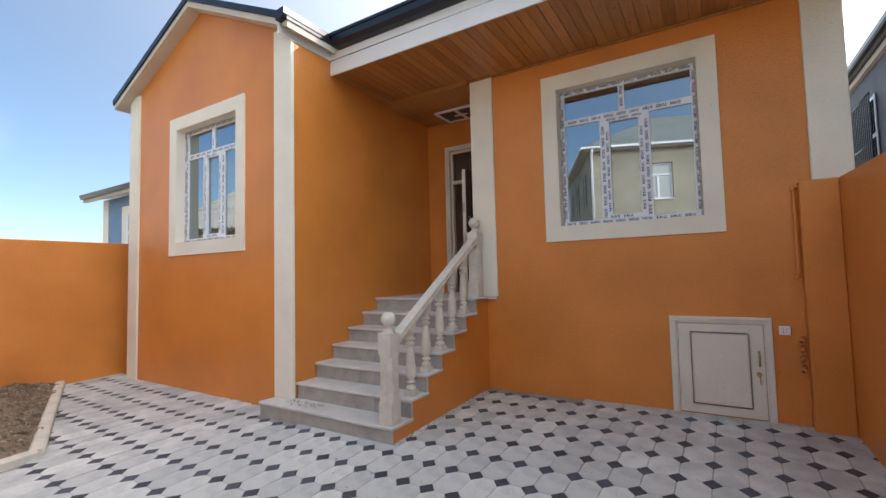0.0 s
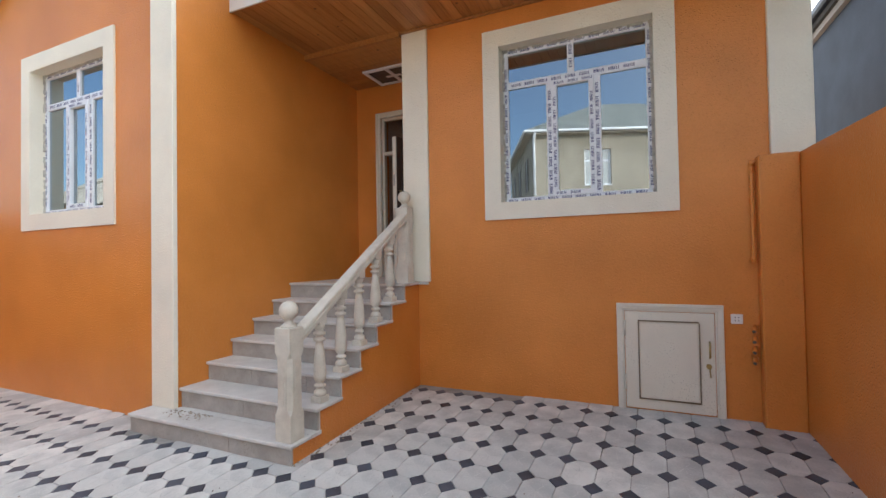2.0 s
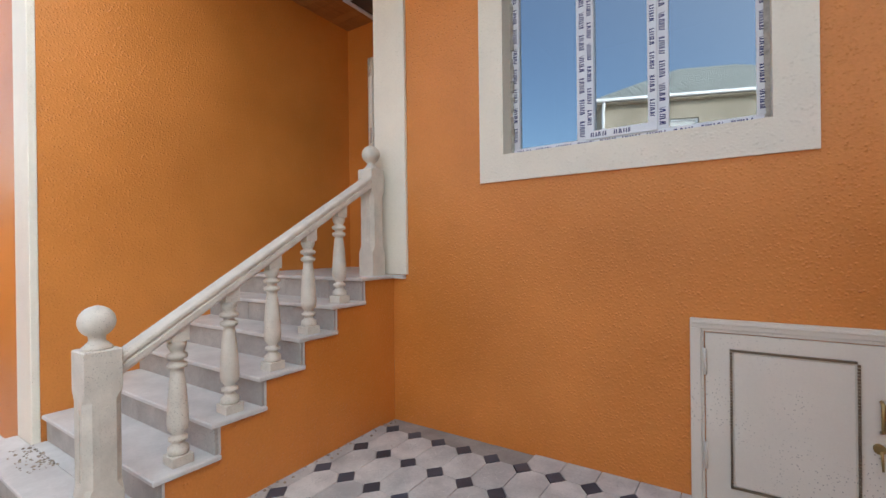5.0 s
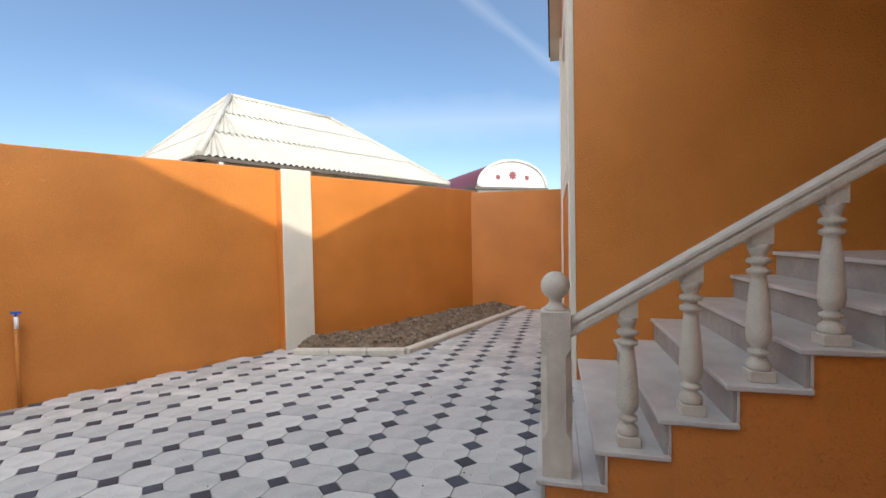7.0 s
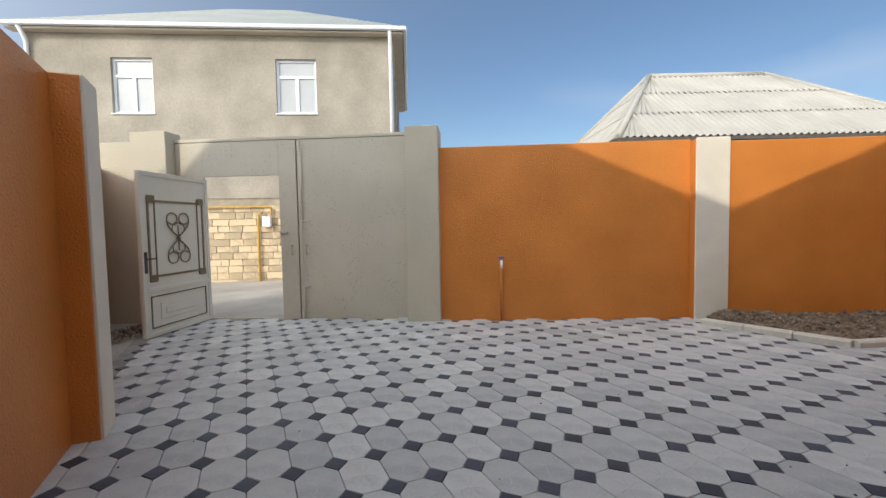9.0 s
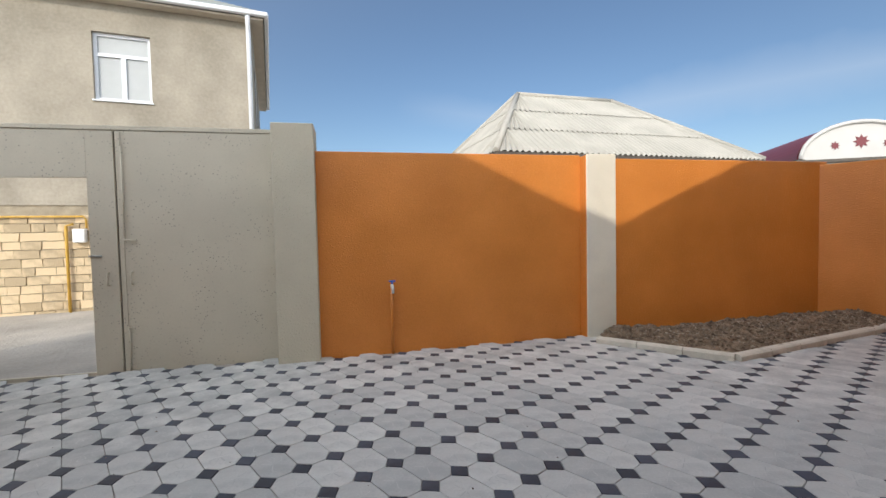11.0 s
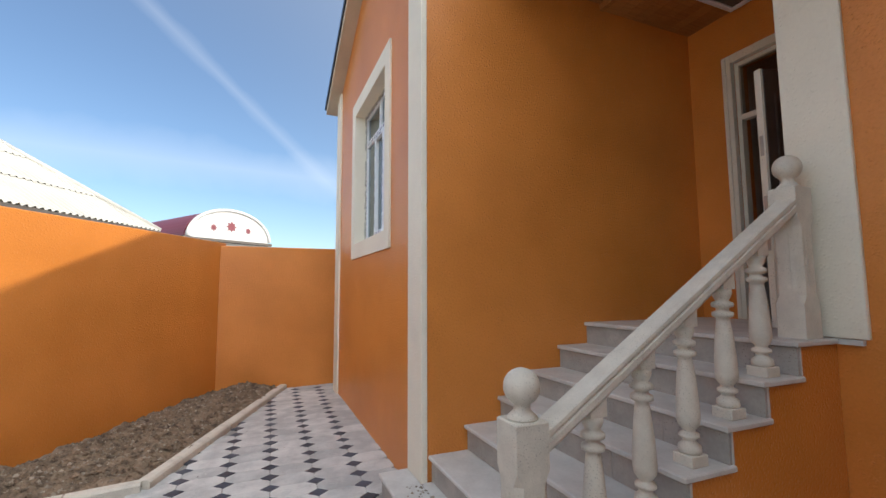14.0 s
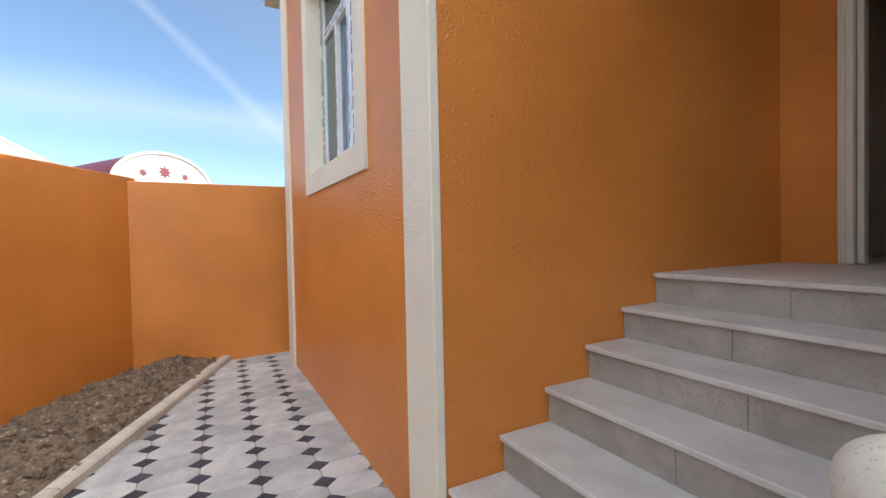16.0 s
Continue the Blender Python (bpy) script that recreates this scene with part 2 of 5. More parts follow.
pr.color_ramp.elements[0].position, pr.color_ramp.elements[1].position = 0.35, 0.95
pr.color_ramp.elements[0].color, pr.color_ramp.elements[1].color = (0.50, 0.235, 0.075, 1), (0.30, 0.115, 0.03, 1)
pk, pkr, pkm = pn.new("ShaderNodeTexVoronoi"), pn.new("ShaderNodeValToRGB"), pn.new("ShaderNodeMix")
pk.inputs["Scale"].default_value = 3.4
pkr.color_ramp.elements[0].color, pkr.color_ramp.elements[1].color = (1, 1, 1, 1), (0, 0, 0, 1)
pkr.color_ramp.elements[0].position, pkr.color_ramp.elements[1].position = 0.03, 0.075
pkm.data_type = "RGBA"
pkm.inputs["B"].default_value = (0.10, 0.035, 0.012, 1)
ps = pn.new("ShaderNodeMath")
ps.operation, ps.inputs[1].default_value, ps.inputs[2].default_value = "MULTIPLY_ADD", 0.45, -0.1
pl.new(pc.outputs["Object"], pm.inputs["Vector"])
pl.new(pm.outputs["Vector"], pj.inputs[0])
pl.new(pg.outputs["Random Per Island"], pj.inputs[1])
pl.new(pj.outputs["Vector"], pw.inputs["Vector"])
pl.new(pg.outputs["Random Per Island"], ps.inputs[0])
pl.new(pw.outputs["Fac"], pa.inputs[0])
pl.new(ps.outputs[0], pa.inputs[1])
pl.new(pa.outputs[0], pr.inputs["Fac"])
pl.new(pc.outputs["Object"], pk.inputs["Vector"])
pl.new(pk.outputs["Distance"], pkr.inputs["Fac"])
pl.new(pkr.outputs["Color"], pkm.inputs["Factor"])
pl.new(pr.outputs["Color"], pkm.inputs["A"])
pl.new(pkm.outputs["Result"], pp.inputs["Base Color"])


def glass(name, reflect, tint):
    m = bpy.data.materials.new(name)
    m.use_nodes = True
    n, l = m.node_tree.nodes, m.node_tree.links
    n.remove(n["Principled BSDF"])
    g, t, x = n.new("ShaderNodeBsdfGlossy"), n.new("ShaderNodeBsdfTransparent"), n.new("ShaderNodeMixShader")
    g.inputs["Roughness"].default_value, g.inputs["Color"].default_value = 0.0, (0.80, 0.88, 0.92, 1)
    t.inputs["Color"].default_value = (*tint, 1)
    x.inputs["Fac"].default_value = reflect
    l.new(t.outputs[0], x.inputs[1])
    l.new(g.outputs[0], x.inputs[2])
    l.new(x.outputs[0], n["Material Output"].inputs["Surface"])
    return m


COATED_GLASS = glass("coated_glass", 0.38, (0.30, 0.32, 0.34))
CLEAR_GLASS = glass("clear_glass", 0.08, (0.75, 0.75, 0.72))
FROST = material("white_blind", (0.46, 0.48, 0.48), 0.25, 0.04, 3, 40, 0.02)


# ---- mesh helpers ----
def box(bm, x0, x1, y0, y1, z0, z1, m=None):
    vs = [bm.verts.new((x, y, z)) for z in (z0, z1) for y in (y0, y1) for x in (x0, x1)]
    for f in ((0, 2, 3, 1), (4, 5, 7, 6), (0, 1, 5, 4), (2, 6, 7, 3), (0, 4, 6, 2), (1, 3, 7, 5)):
        bm.faces.new([vs[i] for i in f])
    if m is not None:
        bmesh.ops.transform(bm, matrix=m, verts=vs)
    return vs


def soft_box(bm, x0, x1, y0, y1, z0, z1, r=0.004, m=None):
    vs = box(bm, x0, x1, y0, y1, z0, z1, m)
    es = {e for v in vs for e in v.link_edges}
    bmesh.ops.bevel(bm, geom=list(es), offset=r, segments=1, affect="EDGES")


def prism(bm, outline, h0, h1, axis="z"):
    """Extrudes a flat outline of pairs along an axis."""
    def place(u, v, h):
        return {"z": (u, v, h), "y": (u, h, v), "x": (h, u, v)}[axis]
    low = [bm.verts.new(place(u, v, h0)) for u, v in outline]
    top = [bm.verts.new(place(u, v, h1)) for u, v in outline]
    n = len(outline)
    for i in range(n):
        bm.faces.new((low[i], low[(i + 1) % n], top[(i + 1) % n], top[i]))
    bm.faces.new(low[::-1])
    bm.faces.new(top)
    bmesh.ops.recalc_face_normals(bm, faces=bm.faces)
    return low + top


def lathe(bm, profile, segments=20, centre=(0, 0, 0)):
    rings = []
    for r, z in profile:
        rings.append([bm.verts.new((centre[0] + r * math.cos(2 * math.pi * i / segments), centre[1] + r * math.sin(2 * math.pi * i / segments), centre[2] + z)) for i in range(segments)])
    for a, b in zip(rings, rings[1:]):
        for i in range(segments):
            f = bm.faces.new((a[i], a[(i + 1) % segments], b[(i + 1) % segments], b[i]))
            f.smooth = True
    bm.faces.new(rings[0][::-1])
    bm.faces.new(rings[-1])


def tube(bm, points, r, segments=8):
    """A round bar along points."""
    pts = [Vector(p) for p in points]
    rings, up = [], None
    for i, p in enumerate(pts):
        d = (pts[min(i + 1, len(pts) - 1)] - pts[max(i - 1, 0)]).normalized()
        ref = Vector((0, 0, 1)) if abs(d.z) < 0.9 else Vector((1, 0, 0))
        a = d.cross(ref).normalized() if up is None else (up - d * up.dot(d)).normalized()
        up = a
        b = d.cross(a)
        rings.append([bm.verts.new(p + r * (math.cos(2 * math.pi * k / segments) * a + math.sin(2 * math.pi * k / segments) * b)) for k in range(segments)])
    for a, b in zip(rings, rings[1:]):
        for k in range(segments):
            f = bm.faces.new((a[k], a[(k + 1) % segments], b[(k + 1) % segments], b[k]))
            f.smooth = True
    bm.faces.new(rings[0][::-1])
    bm.faces.new(rings[-1])
    bmesh.ops.recalc_face_normals(bm, faces=bm.faces)


def mesh_of(name, bm, mat):
    me = bpy.data.meshes.new(name)
    bm.normal_update()
    bm.to_mesh(me)
    bm.free()
    me.materials.append(mat)
    return me


def part(name, bm, mat, parent=None, label=""):
    ob = new(name, mesh_of(name, bm, mat))
    ob.parent = parent
    return tagged(ob, label)


def boxes(name, mat, parent, *dims, label="", soft=0.0, m=None):
    bm = bmesh.new()
    for d in dims:
        soft_box(bm, *d, soft, m) if soft else box(bm, *d, m)
    return part(name, bm, mat, parent, label)


def thing(name, label, category, at=None, group="", kind=""):
    ob = new(name)
    if at is not None:
        ob.matrix_world = at
    return tagged(ob, label, category, group, kind)


def structure(ob, label, category):
    return tagged(ob, label, category, kind="structure")


# ---- plan: the yard falls gently towards the gate ----
def ground_z(y):
    return -0.045 + 0.02 * y if y > -4.5 else -0.135 - 0.035 * min(-4.5 - y, 4.5)


FACADE, WING, WING_SIDE, BACK = 5.555, 3.60, -4.500, 6.70
RISER, GOING, STEP_1 = 0.188, 0.300, 3.325
LANDING = 7 * RISER
SOFFIT, PORCH = 4.44, 4.375
FENCE = pose(-9.116, 1.806, 0, 0, 0, -30.56)   # local x along the street fence, local y into the yard

# ---- ground and street ----
bm = bmesh.new()
YS = [-300, -60, -14, -9, -4.5, 13, 40, 300]
XS = [-300, -60, -20, 10, 60, 300]
rows = [[bm.verts.new((x, y, ground_z(min(max(y, -9), 13)) - 0.03)) for x in XS] for y in YS]
for r0, r1 in zip(rows, rows[1:]):
    for i in range(len(XS) - 1):
        bm.faces.new((r0[i], r0[i + 1], r1[i + 1], r1[i]))
structure(part("ground", bm, ROAD), "pale dusty gravel ground of street and plots", "ground")

bm = bmesh.new()
BED = [(-5.58, 0.08), (-5.74, 1.58), (-9.15, 2.84)]
corners = [(1.2, -4.0), (1.2, 5.6), (-4.3, 5.6), (-4.3, 3.7), (-9.1, 3.7), (-9.1, 1.85)]
vs = [bm.verts.new((x, y, ground_z(y) - 0.012)) for x, y in corners]
bm.faces.new(vs)
structure(part("pavement", bm, JOINT), "sandy joints under the patterned yard paving", "pavement")
pavement = bpy.data.objects["pavement"]

# ---- house: main part ----
bm = bmesh.new()
x0, x1, z0, z1 = -1.755, -0.145, 2.212, 4.02
box(bm, -2.98, x0, FACADE, 5.855, LANDING, 4.75)
box(bm, x0, x1, FACADE, 5.855, -0.1, z0)
box(bm, x0, x1, FACADE, 5.855, z1, 4.75)
box(bm, x1, 1.05, FACADE, 5.855, -0.1, 4.75)
box(bm, -2.82, x0, FACADE, 5.855, -0.1, LANDING)
structure(part("wall_north", bm, ORANGE), "bright orange textured stucco house front", "wall")
structure(boxes("wall_porch_side", ORANGE, None, (-2.98, -2.70, 5.855, BACK, LANDING, 4.75)), "orange stucco side wall of the porch", "wall")
DX0, DX1, DZ1 = -4.06, -3.04, 3.86
structure(boxes("wall_porch_back", ORANGE, None, (WING_SIDE, DX0, BACK, BACK + 0.25, LANDING - 0.1, 4.75), (DX1, -2.70, BACK, BACK + 0.25, LANDING - 0.1, 4.75), (DX0, DX1, BACK, BACK + 0.25, DZ1, 4.75)), "orange stucco wall round the front door", "wall")
pil = structure(boxes("pilaster", CREAM, None, (-3.0, -2.653, FACADE - 0.03, FACADE + 0.3, LANDING + 0.004, SOFFIT - 0.002), soft=0.006), "cream painted pilaster at the porch corner", "pilaster")
structure(boxes("pilaster_east", CREAM, None, (0.768, 1.09, FACADE - 0.05, FACADE + 0.2, 2.47, 4.75), soft=0.006), "cream painted corner pilaster above the boundary wall", "pilaster")
structure(boxes("wall_east_end", ORANGE, None, (0.85, 1.05, 5.855, 12.0, -0.1, 4.75)), "plain side wall of the house", "wall")
structure(boxes("wall_back", ORANGE, None, (-8.62, 1.05, 12.0, 12.2, -0.1, 4.75)), "plain rear wall of the house", "wall")

# rooms behind the windows and the door
structure(boxes("wall_room", INNER_WALL, None, (-2.68, 0.84, 9.2, 9.3, 1.3, 4.4), (-2.68, -2.6, 5.87, 9.2, 1.3, 4.4)), "plain plastered inner walls", "wall")
structure(boxes("floor_room", INNER_WOOD, None, (-2.68, 0.84, 5.87, 9.3, 1.2, 1.3)), "dark wooden floor inside the house", "floor")
structure(boxes("wall_hall", INNER_WALL, None, (-4.7, -4.3, 8.6, 8.7, 1.316, 4.4), (-2.78, -2.70, 6.96, 8.6, 1.316, 4.4), (-4.47, -4.38, 6.96, 8.6, 1.316, 4.4)), "plastered walls of the entrance hall", "wall")
structure(boxes("wall_hall_panel", INNER_WOOD, None, (-4.3, -2.7, 8.6, 8.7, 1.316, 4.4)), "brown wooden panelling in the hall", "wall")
structure(boxes("floor_hall", MARBLE, None, (-4.47, -2.7, BACK + 0.0, 8.7, 1.2, 1.312)), "pale stone floor of the entrance hall", "floor")
structure(boxes("ceiling_inside", INNER_WALL, None, (-4.47, 0.84, 6.95, 12.0, 4.4, 4.46), (-2.69, 0.84, 5.86, 6.95, 4.4, 4.46)), "plain inside ceiling", "ceiling")

# pine boarded porch ceiling and eave, boards side by side
bm = bmesh.new()
x = WING_SIDE + 0.003
while x < 1.25:
    w = 0.118
    y1 = FACADE if x > -3.0 else 5.50
    box(bm, x, min(x + w, 1.28), 4.27, y1, SOFFIT, SOFFIT + 0.02)
    x += w + 0.005
y = 5.512
while y < BACK - 0.02:
    box(bm, WING_SIDE + 0.003, -3.002, y, min(y + 0.118, BACK), PORCH, PORCH + 0.02)
    y += 0.123
box(bm, WING_SIDE, -3.002, 5.462, 5.510, PORCH - 0.004, SOFFIT - 0.001)
structure(part("ceiling", bm, PINE), "varnished knotty pine boards under the eave and porch", "ceiling")
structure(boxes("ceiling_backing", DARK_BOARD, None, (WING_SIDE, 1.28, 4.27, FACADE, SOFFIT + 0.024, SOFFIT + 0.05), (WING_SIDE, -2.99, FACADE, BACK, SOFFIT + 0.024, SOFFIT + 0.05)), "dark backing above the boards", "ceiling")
structure(boxes("trim", PINE, None, (-3.02, -2.64, FACADE - 0.065, FACADE - 0.032, SOFFIT - 0.03, SOFFIT - 0.003), (-2.64, 0.74, FACADE - 0.03, FACADE - 0.001, SOFFIT - 0.032, SOFFIT - 0.003), (0.74, 1.2, FACADE - 0.08, FACADE - 0.052, SOFFIT - 0.03, SOFFIT - 0.003), soft=0.004), "pine cover strip along the top of the wall", "trim")

roof = thing("house_roof", "dark sheet metal roof with white fascia and black gutter", "roof", kind="structure")
bm = bmesh.new()
prism(bm, [(4.12, 4.80), (12.4, 8.0), (12.4, 8.06), (4.10, 4.86)], -6.5, 1.35, "x")
part("sheet", bm, METAL_ROOF, roof)
boxes("fascia", FASCIA, roof, (WING_SIDE + 0.002, 1.32, 4.245, 4.268, SOFFIT - 0.015, 4.63), soft=0.003, label="white fascia board")
boxes("upper_fascia", FASCIA, roof, (WING_SIDE + 0.002, 1.32, 4.225, 4.243, 4.635, 4.73), soft=0.003)
bm = bmesh.new()
prism(bm, [(4.22, 4.73), (4.14, 4.74), (4.085, 4.78), (4.075, 4.86), (4.09, 4.86), (4.10, 4.79), (4.15, 4.755), (4.22, 4.75)], WING_SIDE + 0.2, 1.36, "x")
prism(bm, [(4.23, 4.86), (4.06, 4.862), (4.06, 4.90), (4.23, 4.905)], WING_SIDE + 0.1, 1.36, "x")
part("gutter", bm, METAL_ROOF, roof, "glossy black box gutter")

# ---- house: gabled wing ----
WX0, APEX_X, APEX_Z, EAVE_Z = -8.65, -6.57, 5.71, 4.75
bm = bmesh.new()
x0, x1, z0, z1 = -7.185, -5.64, 2.212, 4.008
box(bm, WX0, x0, WING, WING + 0.3, -0.1, EAVE_Z)
box(bm, x1, WING_SIDE, WING, WING + 0.3, -0.1, EAVE_Z)
box(bm, x0, x1, WING, WING + 0.3, -0.1, z0)
box(bm, x0, x1, WING, WING + 0.3, z1, EAVE_Z)
prism(bm, [(WX0, EAVE_Z), (WING_SIDE, EAVE_Z), (APEX_X, APEX_Z)], WING, WING + 0.3, "y")
structure(part("wall_wing_front", bm, ORANGE), "orange stucco gable wall of the wing", "wall")
structure(boxes("wall_wing_side", ORANGE, None, (WING_SIDE - 0.25, WING_SIDE, WING + 0.3, BACK + 0.25, -0.1, EAVE_Z)), "deep orange stucco side wall beside the stairs", "wall")
structure(boxes("wall_wing_west", ORANGE, None, (WX0, WX0 + 0.25, WING + 0.3, 12.0, -0.1, EAVE_Z)), "orange stucco outer wall of the wing", "wall")
structure(boxes("wall_wing_room", INNER_WALL, None, (WX0 + 0.26, WING_SIDE - 0.26, 7.2, 7.3, 1.3, 4.4), (WX0 + 0.26, WING_SIDE - 0.26, 3.93, 7.2, 1.2, 1.3), (WX0 + 0.26, WING_SIDE - 0.26, 3.93, 7.2, 4.4, 4.46)), "plain plastered room of the wing", "wall")
structure(boxes("pilaster_wing_east", CREAM, None, (-4.825, WING_SIDE + 0.008, WING - 0.03, WING + 0.02, -0.05, EAVE_Z + 0.09), soft=0.005), "cream painted strip at the wing corner", "pilaster")
structure(boxes("pilaster_wing_west", CREAM, None, (WX0 - 0.012, WX0 + 0.30, WING - 0.03, WING + 0.02, -0.05, EAVE_Z + 0.09), soft=0.005), "cream painted strip at the far wing corner", "pilaster")

wing_roof = thing("wing_roof", "gabled wing roof with dark metal edge and cream soffit", "roof", kind="structure")
SL = (APEX_Z - EAVE_Z) / (WING_SIDE - APEX_X)
for side, xe in ((1, WING_SIDE + 0.14), (-1, WX0 - 0.22)):
    ze = APEX_Z - SL * abs(xe - APEX_X)
    bm = bmesh.new()
    prism(bm, [(APEX_X, APEX_Z + 0.005), (xe, ze + 0.005), (xe, ze + 0.09), (APEX_X, APEX_Z + 0.09)], 3.41, 9.0, "y")
    part("soffit_slab", bm, SOFFIT_PAINT, wing_roof, "cream painted soffit boards")
    bm = bmesh.new()
    prism(bm, [(APEX_X, APEX_Z + 0.093), (xe + side * 0.02, ze + 0.087), (xe + side * 0.02, ze + 0.17), (APEX_X, APEX_Z + 0.18)], 3.385, 9.0, "y")
    part("metal_edge", bm, METAL_ROOF, wing_roof)
bm = bmesh.new()
gx = WING_SIDE + 0.02
prism(bm, [(gx, EAVE_Z + 0.02), (gx + 0.10, EAVE_Z + 0.03), (gx + 0.15, EAVE_Z + 0.07), (gx + 0.155, EAVE_Z + 0.15), (gx + 0.13, EAVE_Z + 0.15), (gx, EAVE_Z + 0.14)], 3.33, 4.12, "y")
part("gutter", bm, METAL_ROOF, wing_roof, "glossy black gutter")
boxes("fascia", FASCIA, wing_roof, (WING_SIDE + 0.002, WING_SIDE + 0.02, 3.37, 4.24, EAVE_Z - 0.12, EAVE_Z + 0.02), soft=0.003)

# ---- windows ----
def house_window(name, x0, x1, z0, z1, face, label):
    w = thing(name, label, "window", kind="structure")
    c = 0.183
    boxes("casing", CREAM, w, (x0 - c, x1 + c, face - 0.022, face + 0.004, z1, z1 + c), (x0 - c, x1 + c, face - 0.022, face + 0.004, z0 - c, z0), (x0 - c, x0, face - 0.022, face + 0.004, z0, z1), (x1, x1 + c, face - 0.022, face + 0.004, z0, z1), label="cream painted flat surround")
    d = face + 0.135
    boxes("reveal", CREAM, w, (x0 - 0.004, x0 + 0.012, face - 0.02, d + 0.06, z0, z1), (x1 - 0.012, x1 + 0.004, face - 0.02, d + 0.06, z0, z1), (x0 + 0.012, x1 - 0.012, face - 0.02, d + 0.06, z1 - 0.012, z1 + 0.004), (x0 + 0.012, x1 - 0.012, face - 0.02, d + 0.06, z0 - 0.004, z0 + 0.012))
    bm = bmesh.new()
    rnd = random.Random(4)
    for k in range(220):
        t = rnd.random()
        e = 0.012 + rnd.random() * 0.012
        z, x = z0 + t * (z1 - z0), x0 + t * (x1 - x0)
        s = 0.012 + 0.03 * rnd.random()
        front = d - 0.008 - 0.012 * rnd.random()
        if k % 4 == 0:
            box(bm, x0 + 0.0125, x0 + 0.014 + e, front, d + 0.03, z - s, z + s)
        elif k % 4 < 3:
            box(bm, x1 - 0.018 - e, x1 - 0.0125, front, d + 0.03, z - s, z + s)
        else:
            box(bm, x - s, x + s, front, d + 0.03, z1 - 0.014 - e, z1 - 0.0125)
    part("foam", bm, FOAM, w, "rough mounting foam round the frame")
    x0, x1, z0, z1 = x0 + 0.018, x1 - 0.018, z0 + 0.014, z1 - 0.014
    f, W = 0.058, x1 - x0
    zt = z0 + 0.765 * (z1 - z0)
    xm, xa, xb = x0 + 0.485 * W, x0 + 0.335 * W, x0 + 0.655 * W
    bars = [(x0, x1, z1 - f, z1), (x0, x1, z0, z0 + f), (x0, x0 + f, z0 + f, z1 - f), (x1 - f, x1, z0 + f, z1 - f), (x0 + f, x1 - f, zt - 0.04, zt + 0.04), (xm - 0.035, xm + 0.035, zt + 0.04, z1 - f), (xa - 0.036, xa + 0.036, z0 + f, zt - 0.04), (xb - 0.036, xb + 0.036, z0 + f, zt - 0.04)]
    boxes("frame", PVC, w, *[(b[0], b[1], d, d + 0.06, b[2], b[3]) for b in bars], label="white frame with protective film", soft=0.003)
    s = 0.055
    sa, sb, s0, s1 = xa + 0.028, xb - 0.028, z0 + f - 0.008, zt - 0.032
    sash_bars = [(sa, sb, s1 - s, s1), (sa, sb, s0, s0 + s), (sa, sa + s, s0 + s, s1 - s), (sb - s, sb, s0 + s, s1 - s)]
    sash = boxes("sash", PVC, w, *[(b[0], b[1], d - 0.018, d + 0.05, b[2], b[3]) for b in sash_bars], soft=0.003)
    for p in ((x0 + f, xm - 0.035, zt + 0.04, z1 - f), (xm + 0.035, x1 - f, zt + 0.04, z1 - f), (x0 + f, xa - 0.036, z0 + f, zt - 0.04), (xb + 0.036, x1 - f, z0 + f, zt - 0.04), (sa + s, sb - s, s0 + s, s1 - s)):
        g = boxes("pane", COATED_GLASS, w, (p[0] - 0.004, p[1] + 0.004, d + 0.022, d + 0.026, p[2] - 0.004, p[3] + 0.004))
        g.visible_shadow = False
    # film print: small dark strokes in words along every bar
    bm = bmesh.new()
    def strokes(b, y, two):
        horizontal = (b[1] - b[0]) > (b[3] - b[2])
        length, wide = ((b[1] - b[0]), (b[3] - b[2])) if horizontal else ((b[3] - b[2]), (b[1] - b[0]))
        for lane in ((0.5,)):
            t = 0.01 + rnd.random() * 0.06
            while t < length - 0.12:
                for g in range(7):
                    h = 0.034 if two else 0.028
                    lean = rnd.choice((-0.005, 0.0, 0.005))
                    u, v = t + g * 0.0155, lane * wide - h / 2
                    shapes = [[(u, v), (u + 0.0072, v), (u + 0.0072 + lean, v + h), (u + lean, v + h)]]
                    if g % 2:
                        shapes.append([(u + 0.004, v), (u + 0.010, v), (u + 0.010, v + 0.005), (u + 0.004, v + 0.005)])
                    elif g % 3 != 1:
                        shapes.append([(u + 0.0085, v), (u + 0.0125, v), (u + 0.0125 - lean, v + h), (u + 0.0085 - lean, v + h)])
                    for q in shapes:
                        pts = [(b[0] + i, b[2] + j) if horizontal else (b[0] + j, b[2] + i) for i, j in q]
                        if horizontal:
                            pts = pts[::-1]
                        f = bm.faces.new([bm.verts.new((i, y, j)) for i, j in pts])
                t += 0.15
    for i, b in enumerate(bars):
        strokes(b, d - 0.0015, i > 3)
    for b in sash_bars:
        strokes(b, d - 0.0195, False)
    part("film_print", bm, PRINT, w, "dark blue print repeated on the film")
    return w


house_window("window_1", -1.755, -0.145, 2.212, 4.02, FACADE, "large white window with printed film and reflecting panes")
house_window("window_2", -7.185, -5.64, 2.212, 4.008, WING, "white window of the wing with printed film")

